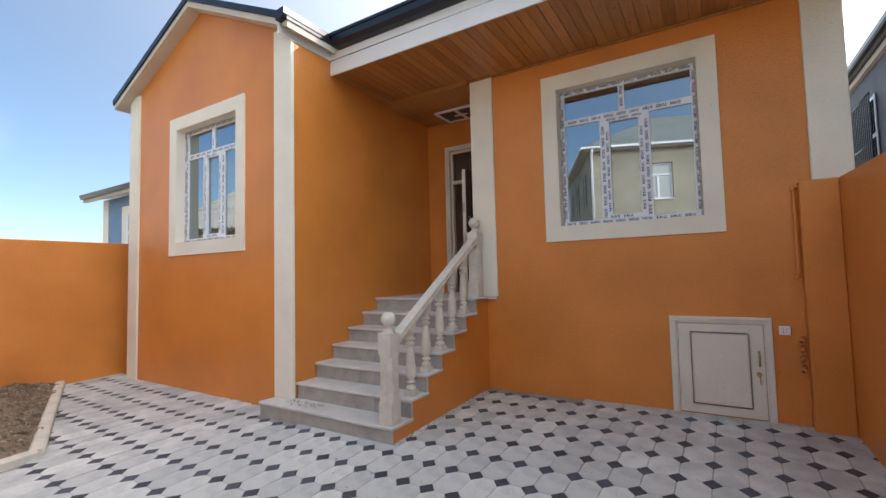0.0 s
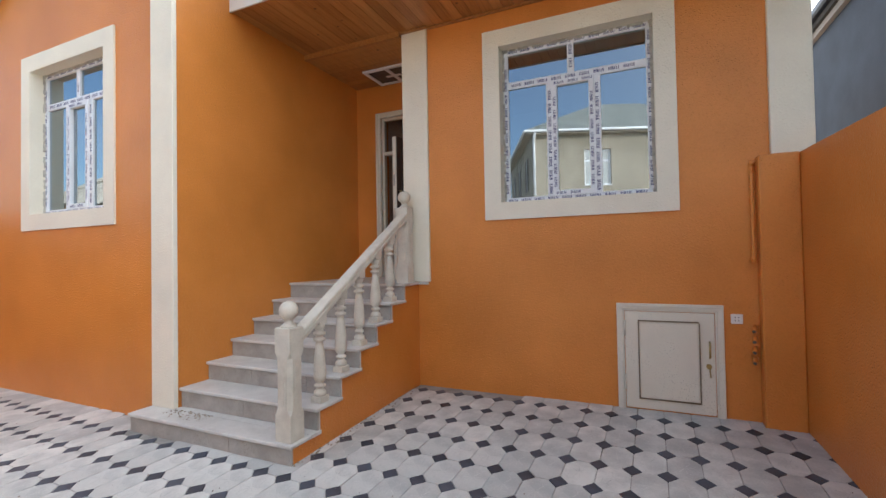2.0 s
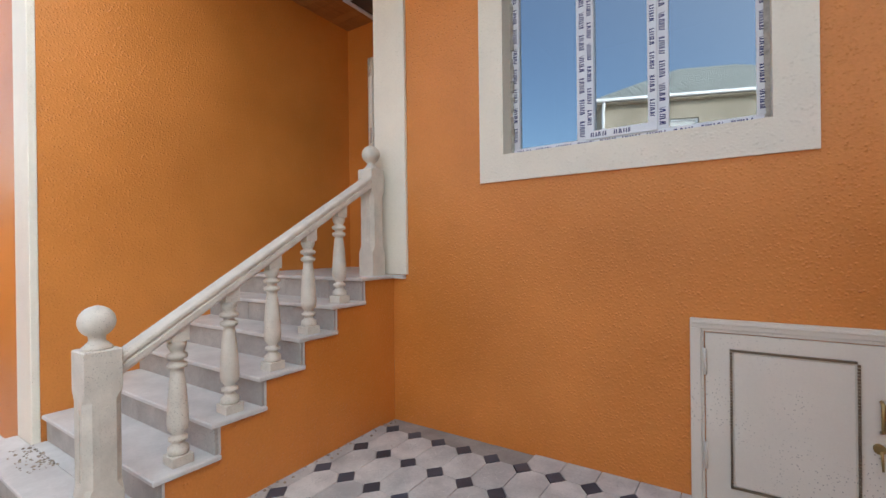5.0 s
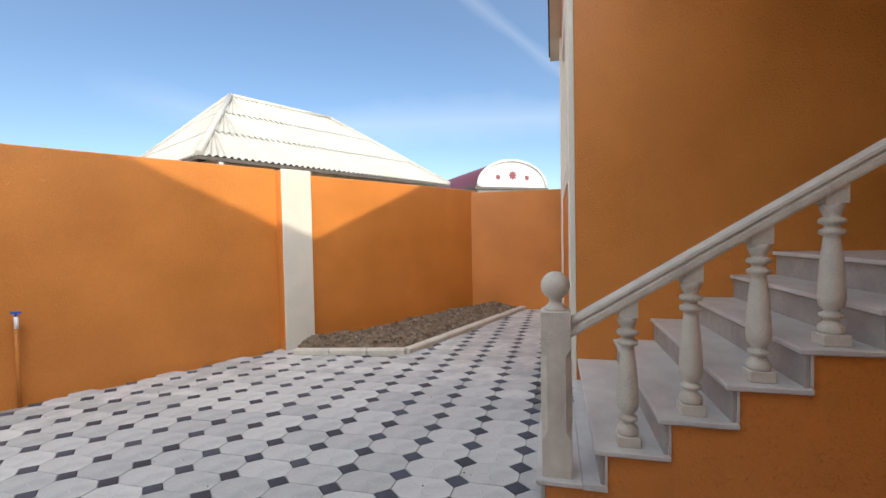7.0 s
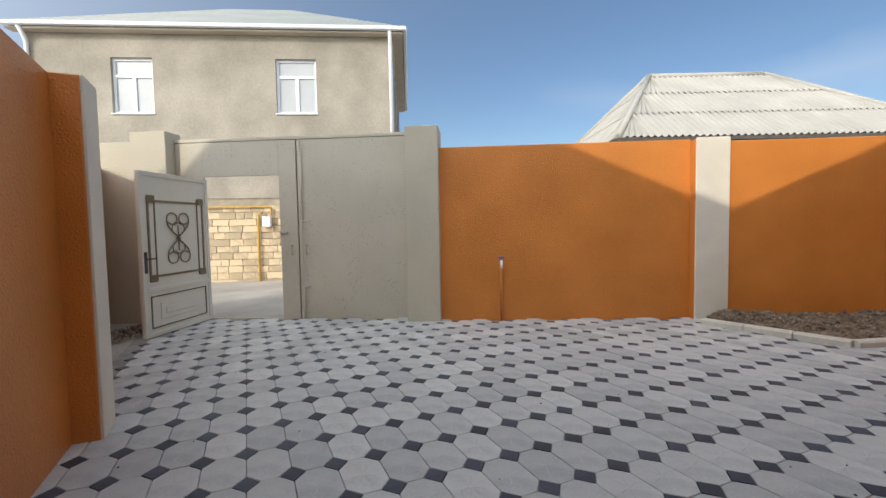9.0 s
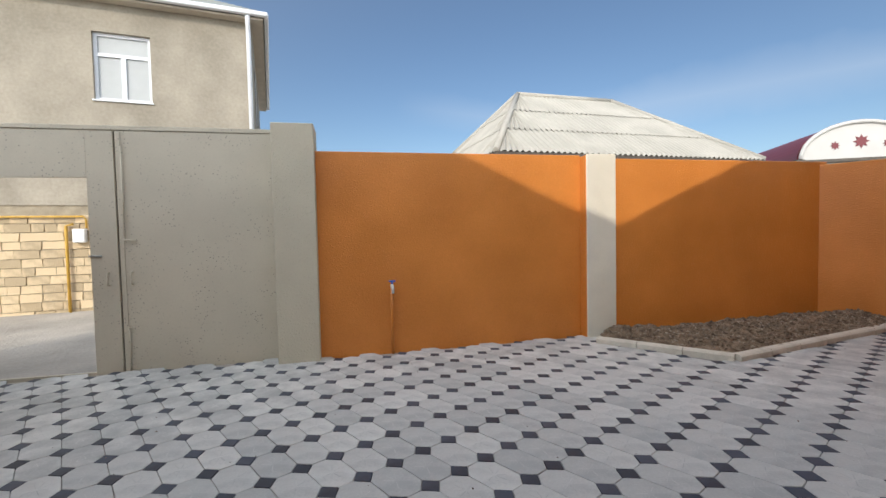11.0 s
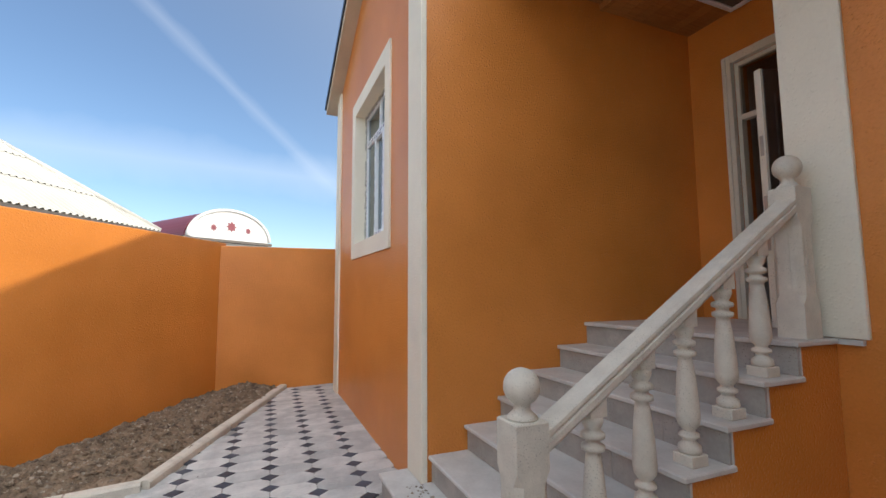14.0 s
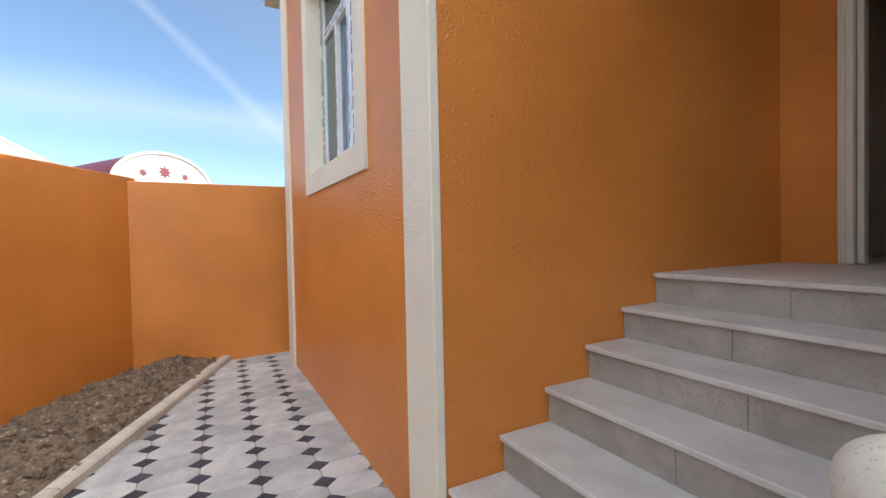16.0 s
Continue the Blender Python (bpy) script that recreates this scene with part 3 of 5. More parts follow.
# ---- front door ----
door = thing("door_1", "open brown metal front door in a white frame", "door", kind="structure")
FL = LANDING + 0.004
boxes("frame", WHITE_DOOR, door, (DX0 - 0.07, DX0 + 0.02, BACK - 0.035, BACK + 0.02, FL, DZ1 + 0.06), (DX0 - 0.045, DX0 - 0.02, BACK - 0.05, BACK - 0.036, FL, DZ1 + 0.04), (DX1 - 0.01, DX1 + 0.03, BACK - 0.035, BACK + 0.02, FL, DZ1 + 0.06), (DX0 + 0.02, DX1 - 0.01, BACK - 0.035, BACK + 0.02, DZ1 - 0.02, DZ1 + 0.06), (DX0 + 0.02, DX0 + 0.06, BACK + 0.021, BACK + 0.1, FL, DZ1 - 0.02), (DX0 + 0.06, DX1 - 0.01, BACK + 0.021, BACK + 0.1, DZ1 - 0.06, DZ1 - 0.02), (DX0 + 0.06, DX1 - 0.01, BACK + 0.021, BACK + 0.09, 3.25, 3.305), label="white moulded frame", soft=0.004)
g = boxes("pane", CLEAR_GLASS, door, (DX0 + 0.06, DX1 - 0.01, BACK + 0.05, BACK + 0.054, 3.305, DZ1 - 0.06), label="dusty glass over the door")
g.visible_shadow = False
LEAF = pose(DX1 - 0.015, BACK - 0.04, FL + 0.01, 0, 0, 76)   # local -x runs from the hinge to the lock edge
leaf = boxes("leaf", BROWN_METAL, door, (-0.86, 0, 0.0, 0.03, 0, 1.91), soft=0.003, label="dark brown door leaf standing open")
leaf.matrix_world = LEAF
edge = boxes("lock_edge", WHITE_DOOR, leaf, (-0.885, -0.861, 0.0, 0.055, 0, 1.91), soft=0.003, label="pale edge with lock plates")
boxes("lock_plate", STEEL, leaf, (-0.888, -0.8855, 0.012, 0.04, 0.55, 0.95), (-0.888, -0.8855, 0.012, 0.04, 1.25, 1.4))
boxes("inner_face", WHITE_DOOR, leaf, (-0.86, 0, 0.031, 0.055, 0, 1.91))
bm = bmesh.new()
for a0, a1, b0, b1 in ((-0.78, -0.10, 0.95, 1.72), (-0.78, -0.10, 0.12, 0.75)):
    for q in ((a0, a1, b0, b0 + 0.03), (a0, a1, b1 - 0.03, b1), (a0, a0 + 0.03, b0 + 0.03, b1 - 0.03), (a1 - 0.03, a1, b0 + 0.03, b1 - 0.03)):
        box(bm, q[0], q[1], -0.016, -0.001, q[2], q[3])
part("moulding", bm, BROWN_METAL, leaf)
bm = bmesh.new()
for k in (-1, 1):
    tube(bm, [(-0.44 + k * (0.05 + 0.12 * math.sin(t * 0.35)), -0.02, 1.05 + t * 0.045) for t in range(12)], 0.009, 6)
part("scrollwork", bm, SCROLL, leaf)
bm = bmesh.new()
box(bm, -0.845, -0.80, -0.012, -0.001, 0.62, 0.86)
tube(bm, [(-0.822, -0.012, 0.78), (-0.822, -0.05, 0.78), (-0.72, -0.055, 0.78)], 0.008)
tube(bm, [(-0.822, -0.012, 1.18), (-0.822, -0.04, 1.18)], 0.012)
part("handle", bm, BRASS, leaf, "brass lever handle")
bm = bmesh.new()
tube(bm, [(-0.822, -0.042, 1.17), (-0.822, -0.044, 1.10)], 0.004)
box(bm, -0.835, -0.809, -0.047, -0.042, 1.02, 1.10)
part("keys", bm, STEEL, leaf)

vent = thing("ceiling_hatch", "white framed hatch panel in the porch ceiling", "hatch", at=pose(-3.62, 6.40, PORCH - 0.001))
boxes("hatch_frame", PVC, vent, (-0.38, 0.38, -0.27, -0.22, -0.03, 0), (-0.38, 0.38, 0.22, 0.27, -0.03, 0), (-0.38, -0.33, -0.22, 0.22, -0.03, 0), (0.33, 0.38, -0.22, 0.22, -0.03, 0), soft=0.004)
boxes("hatch_panel", DARK_BOARD, vent, (-0.33, 0.33, -0.22, 0.22, -0.012, -0.001), label="dark panel")
boxes("crossbar", PVC, vent, (-0.025, 0.025, -0.22, 0.22, -0.028, -0.013), (-0.12, 0.12, -0.03, 0.02, -0.034, -0.028))

# ---- stairs ----
stairs = thing("staircase", "pale marble stairs with orange stucco side", "stairs", kind="structure")
bm = bmesh.new()
profile = [(STEP_1 + 0.05, -0.1)]
for k in range(1, 8):
    y0 = STEP_1 + (k - 1) * GOING + 0.05
    profile += [(y0, k * RISER - 0.032), (y0 + GOING if k < 7 else FACADE - 0.001, k * RISER - 0.032)]
profile.append((FACADE - 0.001, -0.1))
prism(bm, profile, WING_SIDE + 0.001, -2.82, "x")
part("stair_core", bm, ORANGE, stairs, "orange stucco flank")
boxes("landing_core", ORANGE, stairs, (WING_SIDE + 0.001, -3.0, FACADE, BACK, 0.5, LANDING - 0.032))
for k in range(1, 8):
    y0 = STEP_1 + (k - 1) * GOING
    xl = WING_SIDE + 0.003 if k > 1 else -4.80
    bm = bmesh.new()
    if k < 7:
        if k == 1:
            soft_box(bm, xl, -2.79, y0, WING - 0.034, k * RISER - 0.03, k * RISER, 0.006)
            box(bm, WING_SIDE + 0.016, -2.792, WING - 0.034, y0 + GOING + 0.06, k * RISER - 0.03, k * RISER - 0.001)
        else:
            soft_box(bm, xl, -2.79, y0, y0 + GOING + 0.06, k * RISER - 0.03, k * RISER, 0.006)
    else:
        soft_box(bm, xl, -2.79, y0, FACADE - 0.034, k * RISER - 0.03, k * RISER, 0.006)
        box(bm, xl, -3.004, FACADE - 0.034, BACK, k * RISER - 0.03, k * RISER - 0.0005)
        box(bm, -3.004, -2.68, FACADE - 0.034, FACADE - 0.002, k * RISER - 0.03, k * RISER)
    part("tread", bm, MARBLE, stairs, "pale marble tread")
    zb = (k - 1) * RISER if k > 1 else -0.05
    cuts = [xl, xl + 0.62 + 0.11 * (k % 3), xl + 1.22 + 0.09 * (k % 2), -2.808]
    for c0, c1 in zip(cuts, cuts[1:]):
        boxes("riser", SHADED_RISER, stairs, (c0 + 0.0015, c1 - 0.0015, y0 + 0.028, y0 + 0.048, zb, k * RISER - 0.031), soft=0.0015)
    if k == 1:
        boxes("riser", SHADED_RISER, stairs, (xl, xl + 0.02, y0 + 0.048, WING - 0.034, zb, k * RISER - 0.031))
        boxes("infill", MARBLE, stairs, (xl + 0.02, WING_SIDE, y0 + 0.049, WING - 0.034, zb, k * RISER - 0.032))
    elif k < 8:
        boxes("side_plate", MARBLE, stairs, (-2.819, -2.807, y0 + 0.049, y0 + 0.062, zb + 0.001, k * RISER - 0.031))

# ---- balustrade ----
rail = thing("balustrade", "cream carved stone balustrade with turned balusters and ball newels", "balustrade")


def newel(x, y, z, top, ball):
    bm = bmesh.new()
    w, c = 0.078, 0.058
    def ring(h, r, cut):
        return [(r - cut, -r), (r, -r + cut), (r, r - cut), (r - cut, r), (-r + cut, r), (-r, r - cut), (-r, -r + cut), (-r + cut, -r)], h
    prev = None
    for (o, h) in (ring(z, w, 0.003), ring(z + 0.20, w, 0.003), ring(z + 0.25, w, 0.030), ring(top - 0.24, w, 0.030), ring(top - 0.19, w, 0.003), ring(top - 0.006, w, 0.003), ring(top, w - 0.006, 0.003)):
        now = [bm.verts.new((x + a, y + b, h)) for a, b in o]
        if prev:
            for i in range(8):
                bm.faces.new((prev[i], prev[(i + 1) % 8], now[(i + 1) % 8], now[i]))
        else:
            bm.faces.new(now[::-1])
        prev = now
    bm.faces.new(prev)
    post = part("newel_post", bm, STONE, rail)
    bm = bmesh.new()
    for a in (-1, 1):
        box(bm, x - 0.022, x + 0.022, y + a * 0.078 - 0.004, y + a * 0.078 + 0.004, z + 0.28, top - 0.27)
        box(bm, x + a * 0.078 - 0.004, x + a * 0.078 + 0.004, y - 0.022, y + 0.022, z + 0.28, top - 0.27)
    part("panel", bm, STONE, post)
    bm = bmesh.new()
    r = 0.077
    prof = [(0.064, 0.0), (0.064, 0.008), (0.050, 0.022), (0.036, 0.036), (0.034, 0.046)]
    base = ball - top
    a0 = math.asin(0.036 / r)
    prof += [(r * math.sin(math.pi - a0 - (math.pi - a0) * i / 14), base + r * math.cos(math.pi - a0 - (math.pi - a0) * i / 14)) for i in range(14)]
    prof += [(0.004, base + r)]
    lathe(bm, prof, 28, (x, y, top))
    part("ball_finial", bm, STONE, post, "stone ball on a moulded neck")


RX = -2.90
newel(RX, 3.437, RISER, 1.078, 1.208)
newel(RX - 0.02, 5.395, LANDING, 2.217, 2.347)


def rail_z(y):
    return 0.985 + (y - 3.516) * 0.617


bm = bmesh.new()
tilt = math.degrees(math.atan(0.619))
section = [(-0.055, -0.040), (0.055, -0.040), (0.060, -0.028), (0.060, -0.004), (0.050, 0.002), (0.050, 0.012), (0.060, 0.018), (0.058, 0.034), (0.046, 0.042), (-0.046, 0.042), (-0.058, 0.034), (-0.060, 0.018), (-0.050, 0.012), (-0.050, 0.002), (-0.060, -0.004), (-0.060, -0.028)]
ends = []
for y in (3.516, 5.316):
    ends.append([bm.verts.new((RX + a, y, rail_z(y) + b * 1.15)) for a, b in section])
for i in range(len(section)):
    bm.faces.new((ends[0][i], ends[0][(i + 1) % 16], ends[1][(i + 1) % 16], ends[1][i]))
bm.faces.new(ends[0])
bm.faces.new(ends[1][::-1])
bmesh.ops.recalc_face_normals(bm, faces=bm.faces)
part("handrail", bm, STONE, rail, "grooved sloping stone handrail")
for k in range(2, 7):
    y = STEP_1 + (k - 1) * GOING + 0.175
    z = k * RISER
    top = rail_z(y) - 0.045
    h = top - z
    bm = bmesh.new()
    soft_box(bm, RX - 0.056, RX + 0.056, y - 0.056, y + 0.056, z, z + 0.055, 0.004)
    vs = box(bm, RX - 0.046, RX + 0.046, y - 0.046, y + 0.046, top - 0.065, top + 0.01)
    for v in vs:
        if v.co.z > top:
            v.co.z += (v.co.y - y) * 0.619
    s = h - 0.12
    prof = [(0.050, 0.0), (0.054, 0.02 * s), (0.052, 0.06 * s), (0.031, 0.09 * s), (0.030, 0.11 * s), (0.048, 0.125 * s), (0.048, 0.15 * s), (0.030, 0.165 * s), (0.030, 0.18 * s), (0.050, 0.22 * s), (0.055, 0.28 * s), (0.052, 0.40 * s), (0.044, 0.58 * s), (0.034, 0.72 * s), (0.031, 0.75 * s), (0.050, 0.765 * s), (0.052, 0.785 * s), (0.050, 0.80 * s), (0.031, 0.815 * s), (0.031, 0.835 * s), (0.052, 0.85 * s), (0.054, 0.87 * s), (0.050, 0.885 * s), (0.031, 0.90 * s), (0.040, 0.93 * s), (0.048, 0.96 * s), (0.048, s)]
    lathe(bm, prof, 20, (RX, y, z + 0.055))
    part("baluster", bm, STONE, rail)

# ---- things on the house front ----
hatch = thing("cellar_door", "small white panelled cellar door with antique beading", "door")
hx0, hx1, hz0, hz1, hy = -0.557, 0.373, 0.06, 1.118, FACADE
boxes("door_frame", WHITE_DOOR, hatch, (hx0, hx1, hy - 0.03, hy, hz1 - 0.055, hz1), (hx0, hx0 + 0.055, hy - 0.03, hy, hz0, hz1 - 0.055), (hx1 - 0.055, hx1, hy - 0.03, hy, hz0, hz1 - 0.055), (hx0 + 0.055, hx1 - 0.055, hy - 0.02, hy, hz1 - 0.075, hz1 - 0.055), (hx0 + 0.055, hx0 + 0.07, hy - 0.02, hy, hz0, hz1 - 0.075), (hx1 - 0.07, hx1 - 0.055, hy - 0.02, hy, hz0, hz1 - 0.075), (hx0 + 0.012, hx1 - 0.012, hy - 0.038, hy - 0.03, hz1 - 0.03, hz1 - 0.015), soft=0.003)
dl = boxes("door_leaf", WHITE_DOOR, hatch, (hx0 + 0.075, hx1 - 0.075, hy - 0.016, hy - 0.001, hz0 + 0.02, hz1 - 0.08), soft=0.003)
bm = bmesh.new()
p0, p1, q0, q1 = hx0 + 0.20, hx1 - 0.20, hz0 + 0.12, hz1 - 0.17
for i in range(46):
    t = i / 46
    for (xx, zz) in ((p0 + (p1 - p0) * t, q0), (p0 + (p1 - p0) * t, q1), (p0, q0 + (q1 - q0) * t), (p1, q0 + (q1 - q0) * t)):
        box(bm, xx - 0.006, xx + 0.006, hy - 0.026, hy - 0.014, zz - 0.006, zz + 0.006)
part("beading", bm, SCROLL, dl, "antique bronze beading")
boxes("panel", WHITE_DOOR, dl, (p0 + 0.012, p1 - 0.012, hy - 0.021, hy - 0.015, q0 + 0.012, q1 - 0.012), soft=0.003)
for z in (hz0 + 0.2, hz1 - 0.32):
    bm = bmesh.new()
    tube(bm, [(hx0 + 0.075, hy - 0.028, z), (hx0 + 0.075, hy - 0.028, z + 0.15)], 0.009)
    part("hinge", bm, WHITE_DOOR, hatch)
bm = bmesh.new()
tube(bm, [(hx1 - 0.12, hy - 0.018, 0.62), (hx1 - 0.12, hy - 0.05, 0.63), (hx1 - 0.12, hy - 0.05, 0.76), (hx1 - 0.12, hy - 0.018, 0.77)], 0.009)
part("pull_handle", bm, BRASS, hatch)
bm = bmesh.new()
tube(bm, [(hx1 - 0.13, hy - 0.016, 0.54), (hx1 - 0.13, hy - 0.035, 0.54)], 0.024, 14)
tube(bm, [(hx1 - 0.125, hy - 0.037, 0.53), (hx1 - 0.12, hy - 0.04, 0.44)], 0.006)
part("lock", bm, BRASS, hatch, "brass lock with a hanging key")

sock = thing("wall_socket", "white double wall socket on orange stucco", "socket")
boxes("plate", PLASTIC, sock, (0.430, 0.525, FACADE - 0.014, FACADE, 0.95, 1.04), soft=0.004)
bm = bmesh.new()
for sx in (-0.022, 0.022):
    for sz in (-0.014, 0.014):
        tube(bm, [(0.4775 + sx * 0.6, FACADE - 0.0155, 0.995 + sz), (0.4775 + sx * 0.6, FACADE - 0.013, 0.995 + sz)], 0.005, 8)
part("pin_holes", bm, DARK_BOARD, sock)

pipe = thing("wall_pipe", "orange painted pipe with bent ends on the wall", "pipe")
bm = bmesh.new()
PX, PY = 0.615, FACADE - 0.05
tube(bm, [(0.70, PY, 2.43), (0.62, PY, 2.43), (PX, PY, 2.41), (PX, PY, 1.57), (PX, PY, 1.55), (PX - 0.01, PY - 0.01, 1.53), (PX - 0.03, PY - 0.02, 1.525)], 0.016, 10)
tube(bm, [(PX, PY, 1.60), (PX, PY, 1.52)], 0.022, 10)
tube(bm, [(PX, PY, 2.39), (PX, PY, 2.445)], 0.021, 10)
tube(bm, [(PX, PY, 2.2), (PX, FACADE + 0.01, 2.2)], 0.010, 8)
part("pipe_run", bm, ORANGE, pipe)
for i in range(4):
    st = thing("pipe_stub", "short orange capped pipe stub sticking out of the wall", "pipe stub", group="pipe stubs by the corner")
    z = 0.93 - 0.095 * i
    bm = bmesh.new()
    tube(bm, [(0.62, FACADE + 0.01, z), (0.595, FACADE - 0.075, z - 0.035)], 0.021, 10)
    part("stub", bm, ORANGE, st)
    bm = bmesh.new()
    tube(bm, [(0.5953, FACADE - 0.0742, z - 0.0346), (0.594, FACADE - 0.0778, z - 0.0362)], 0.015, 10)
    part("bore", bm, DARK_BOARD, st)

# ---- boundary walls ----
structure(boxes("wall_pier", ORANGE, None, (0.650, 0.955, 5.42, FACADE - 0.001, -0.1, 2.475), soft=0.012), "orange stucco pier in the yard corner", "wall")
bm = bmesh.new()
prism(bm, [(0.30, -0.15), (FACADE - 0.001, -0.15), (FACADE - 0.001, 2.475), (0.30, 2.28)], 0.955, 1.16, "x")
structure(part("wall_east", bm, ORANGE), "tall orange stucco boundary wall", "wall")
structure(boxes("wall_east_pier", ORANGE, None, (0.805, 1.16, 0.00, 0.30, -0.15, 2.29), soft=0.008), "orange stucco pier at the end of the boundary wall", "wall")
structure(boxes("wall_pier_face", CREAM, None, (0.785, 0.805, -0.005, 0.296, -0.1, 2.29), soft=0.004), "cream painted face of the boundary pier", "wall")
far_wall = boxes("wall_east_far", ORANGE, None, (0.0, 0.2, -5.4, 0.0, -0.3, 2.30), soft=0.01)
far_wall.matrix_world = pose(1.17, -0.01, 0, 0, 0, 7.5)
structure(far_wall, "orange stucco wall beside the gate", "wall")
structure(boxes("wall_west", ORANGE, None, (-9.37, -9.165, 1.6, 9.0, -0.1, 2.34), soft=0.01), "orange stucco end wall of the yard", "wall")
TOP = 2.45


def on_fence(name, mat, dims, label, category, soft=0.008):
    ob = boxes(name, mat, None, *dims, soft=soft)
    ob.matrix_world = FENCE
    return structure(ob, label, category)


on_fence("wall_south_bed", ORANGE, [(-0.2, 3.47, -0.2, 0.0, -0.25, TOP - 0.06)], "orange stucco fence wall behind the flower bed", "wall")
on_fence("wall_south", ORANGE, [(3.90, 7.435, -0.32, -0.14, -0.3, TOP)], "orange stucco fence wall with a water tap", "wall")
on_fence("wall_south_core", ORANGE, [(3.465, 3.905, -0.25, 0.01, -0.3, TOP - 0.02)], "orange stucco side of the fence pillar", "wall")
on_fence("pillar_fence", CREAM, [(3.46, 3.90, 0.01, 0.03, -0.3, TOP - 0.005)], "cream painted fence pillar", "pillar")
on_fence("pillar_gate_west", GATE_STUCCO, [(7.43, 7.91, -0.48, 0.02, -0.4, 2.745)], "grey stucco gate pillar", "pillar")
on_fence("pillar_gate_east", GATE_STUCCO, [(11.66, 12.25, -0.48, -0.12, -0.4, 2.84), (12.251, 13.4, -0.42, -0.16, -0.4, 2.70)], "grey stucco gate pillar with a lower shoulder", "pillar")

# ---- gate ----
GN, GZ0, GZ1 = -0.31, -0.16, 2.68
gate = thing("gate", "grey painted sheet steel double gate with a wicket opening", "gate", at=FENCE)
WK0, WK1, WKT = 9.955, 11.19, 2.14
SLIT = 9.665
boxes("top_rail", GATE, gate, (7.912, 11.65, GN - 0.05, GN + 0.01, GZ1, GZ1 + 0.05), soft=0.004)
boxes("gate_leaf", GATE, gate, (7.925, SLIT - 0.010, GN - 0.04, GN, GZ0, GZ1 - 0.006), soft=0.003, label="plain closed gate leaf")
boxes("gate_leaf", GATE, gate, (SLIT + 0.010, WK0, GN - 0.04, GN, GZ0, GZ1 - 0.006), (WK1, 11.64, GN - 0.04, GN, GZ0, GZ1 - 0.006), (WK0, WK1, GN - 0.04, GN, WKT, GZ1 - 0.006), (WK0, WK1, GN - 0.04, GN, GZ0, GZ0 + 0.05), soft=0.003, label="gate leaf with a wicket opening")
boxes("cover_strip", GATE, gate, (SLIT - 0.065, SLIT - 0.020, GN + 0.001, GN + 0.012, GZ0 + 0.02, GZ1 - 0.02), soft=0.003)
boxes("gap_plate", DARK_BOARD, gate, (SLIT - 0.03, SLIT + 0.03, GN - 0.055, GN - 0.041, GZ0 + 0.01, GZ1 - 0.01))
boxes("ground_sill", DARK_BOARD, gate, (7.925, 11.64, GN - 0.045, GN - 0.005, GZ0 - 0.03, GZ0 - 0.002))
bm = bmesh.new()
tube(bm, [(SLIT - 0.075, GN + 0.02, 2.5), (SLIT - 0.075, GN + 0.02, 1.42)], 0.009)
tube(bm, [(SLIT - 0.075, GN + 0.02, 1.43), (SLIT - 0.075, GN + 0.03, 1.42), (SLIT - 0.21, GN + 0.05, 1.42)], 0.010)
part("upper_bolt", bm, GATE, gate)
bm = bmesh.new()
tube(bm, [(SLIT - 0.075, GN + 0.02, 0.42), (SLIT - 0.075, GN + 0.02, -0.12)], 0.010)
tube(bm, [(SLIT - 0.075, GN + 0.03, 0.40), (SLIT - 0.20, GN + 0.05, 0.40)], 0.010)
part("lower_bolt", bm, GATE, gate)
for s, z in ((SLIT - 0.13, 0.9), (SLIT + 0.11, 0.9)):
    bm = bmesh.new()
    tube(bm, [(s, GN, z), (s, GN + 0.045, z), (s, GN + 0.045, z + 0.14), (s, GN, z + 0.14)], 0.010)
    part("handle", bm, GATE, gate)
bm = bmesh.new()
tube(bm, [(WK0 + 0.005, GN + 0.02, 1.24), (WK0 - 0.12, GN + 0.02, 1.24)], 0.011)
part("latch", bm, STEEL, gate)
for z in (0.15, 1.15, 2.1):
    bm = bmesh.new()
    tube(bm, [(7.935, GN + 0.012, z), (7.935, GN + 0.012, z + 0.12)], 0.014)
    part("hinge", bm, STEEL, gate)

wick = thing("wicket_door", "white ornamental wicket door standing open into the yard", "door", at=FENCE @ pose(WK1 - 0.01, GN + 0.02, GZ0 + 0.05, 0, 0, 87))
WW, WH = 1.32, 2.20
# local x runs from the hinge to the free edge, local y faces the yard
body = boxes("door_body", WHITE_DOOR, wick, (0, WW, 0.0, 0.045, 0, WH), soft=0.004)
boxes("rim", WHITE_DOOR, wick, (0.0, 0.06, 0.0451, 0.06, 0, WH), (WW - 0.06, WW, 0.0451, 0.06, 0, WH), (0.06, WW - 0.06, 0.0451, 0.06, WH - 0.06, WH), (0.06, WW - 0.06, 0.0451, 0.06, 0, 0.06), (0.06, WW - 0.06, 0.0451, 0.06, 0.60, 0.66), soft=0.003)
bm = bmesh.new()
for q in ((0.12, 0.15, 0.74, 1.88), (WW - 0.15, WW - 0.12, 0.74, 1.88), (0.15, WW - 0.15, 1.80, 1.83), (0.15, WW - 0.15, 0.79, 0.82), (0.24, 0.255, 0.74, 1.88), (WW - 0.255, WW - 0.24, 0.74, 1.88)):
    box(bm, q[0], q[1], 0.0452, 0.058, q[2], q[3])
for q in ((0.12, WW - 0.12, 0.53, 0.545), (0.12, WW - 0.12, 0.11, 0.125), (0.12, 0.135, 0.125, 0.53), (WW - 0.135, WW - 0.12, 0.125, 0.53)):
    box(bm, q[0], q[1], 0.0452, 0.056, q[2], q[3])
part("moulding", bm, SCROLL, wick, "dark antique moulding")
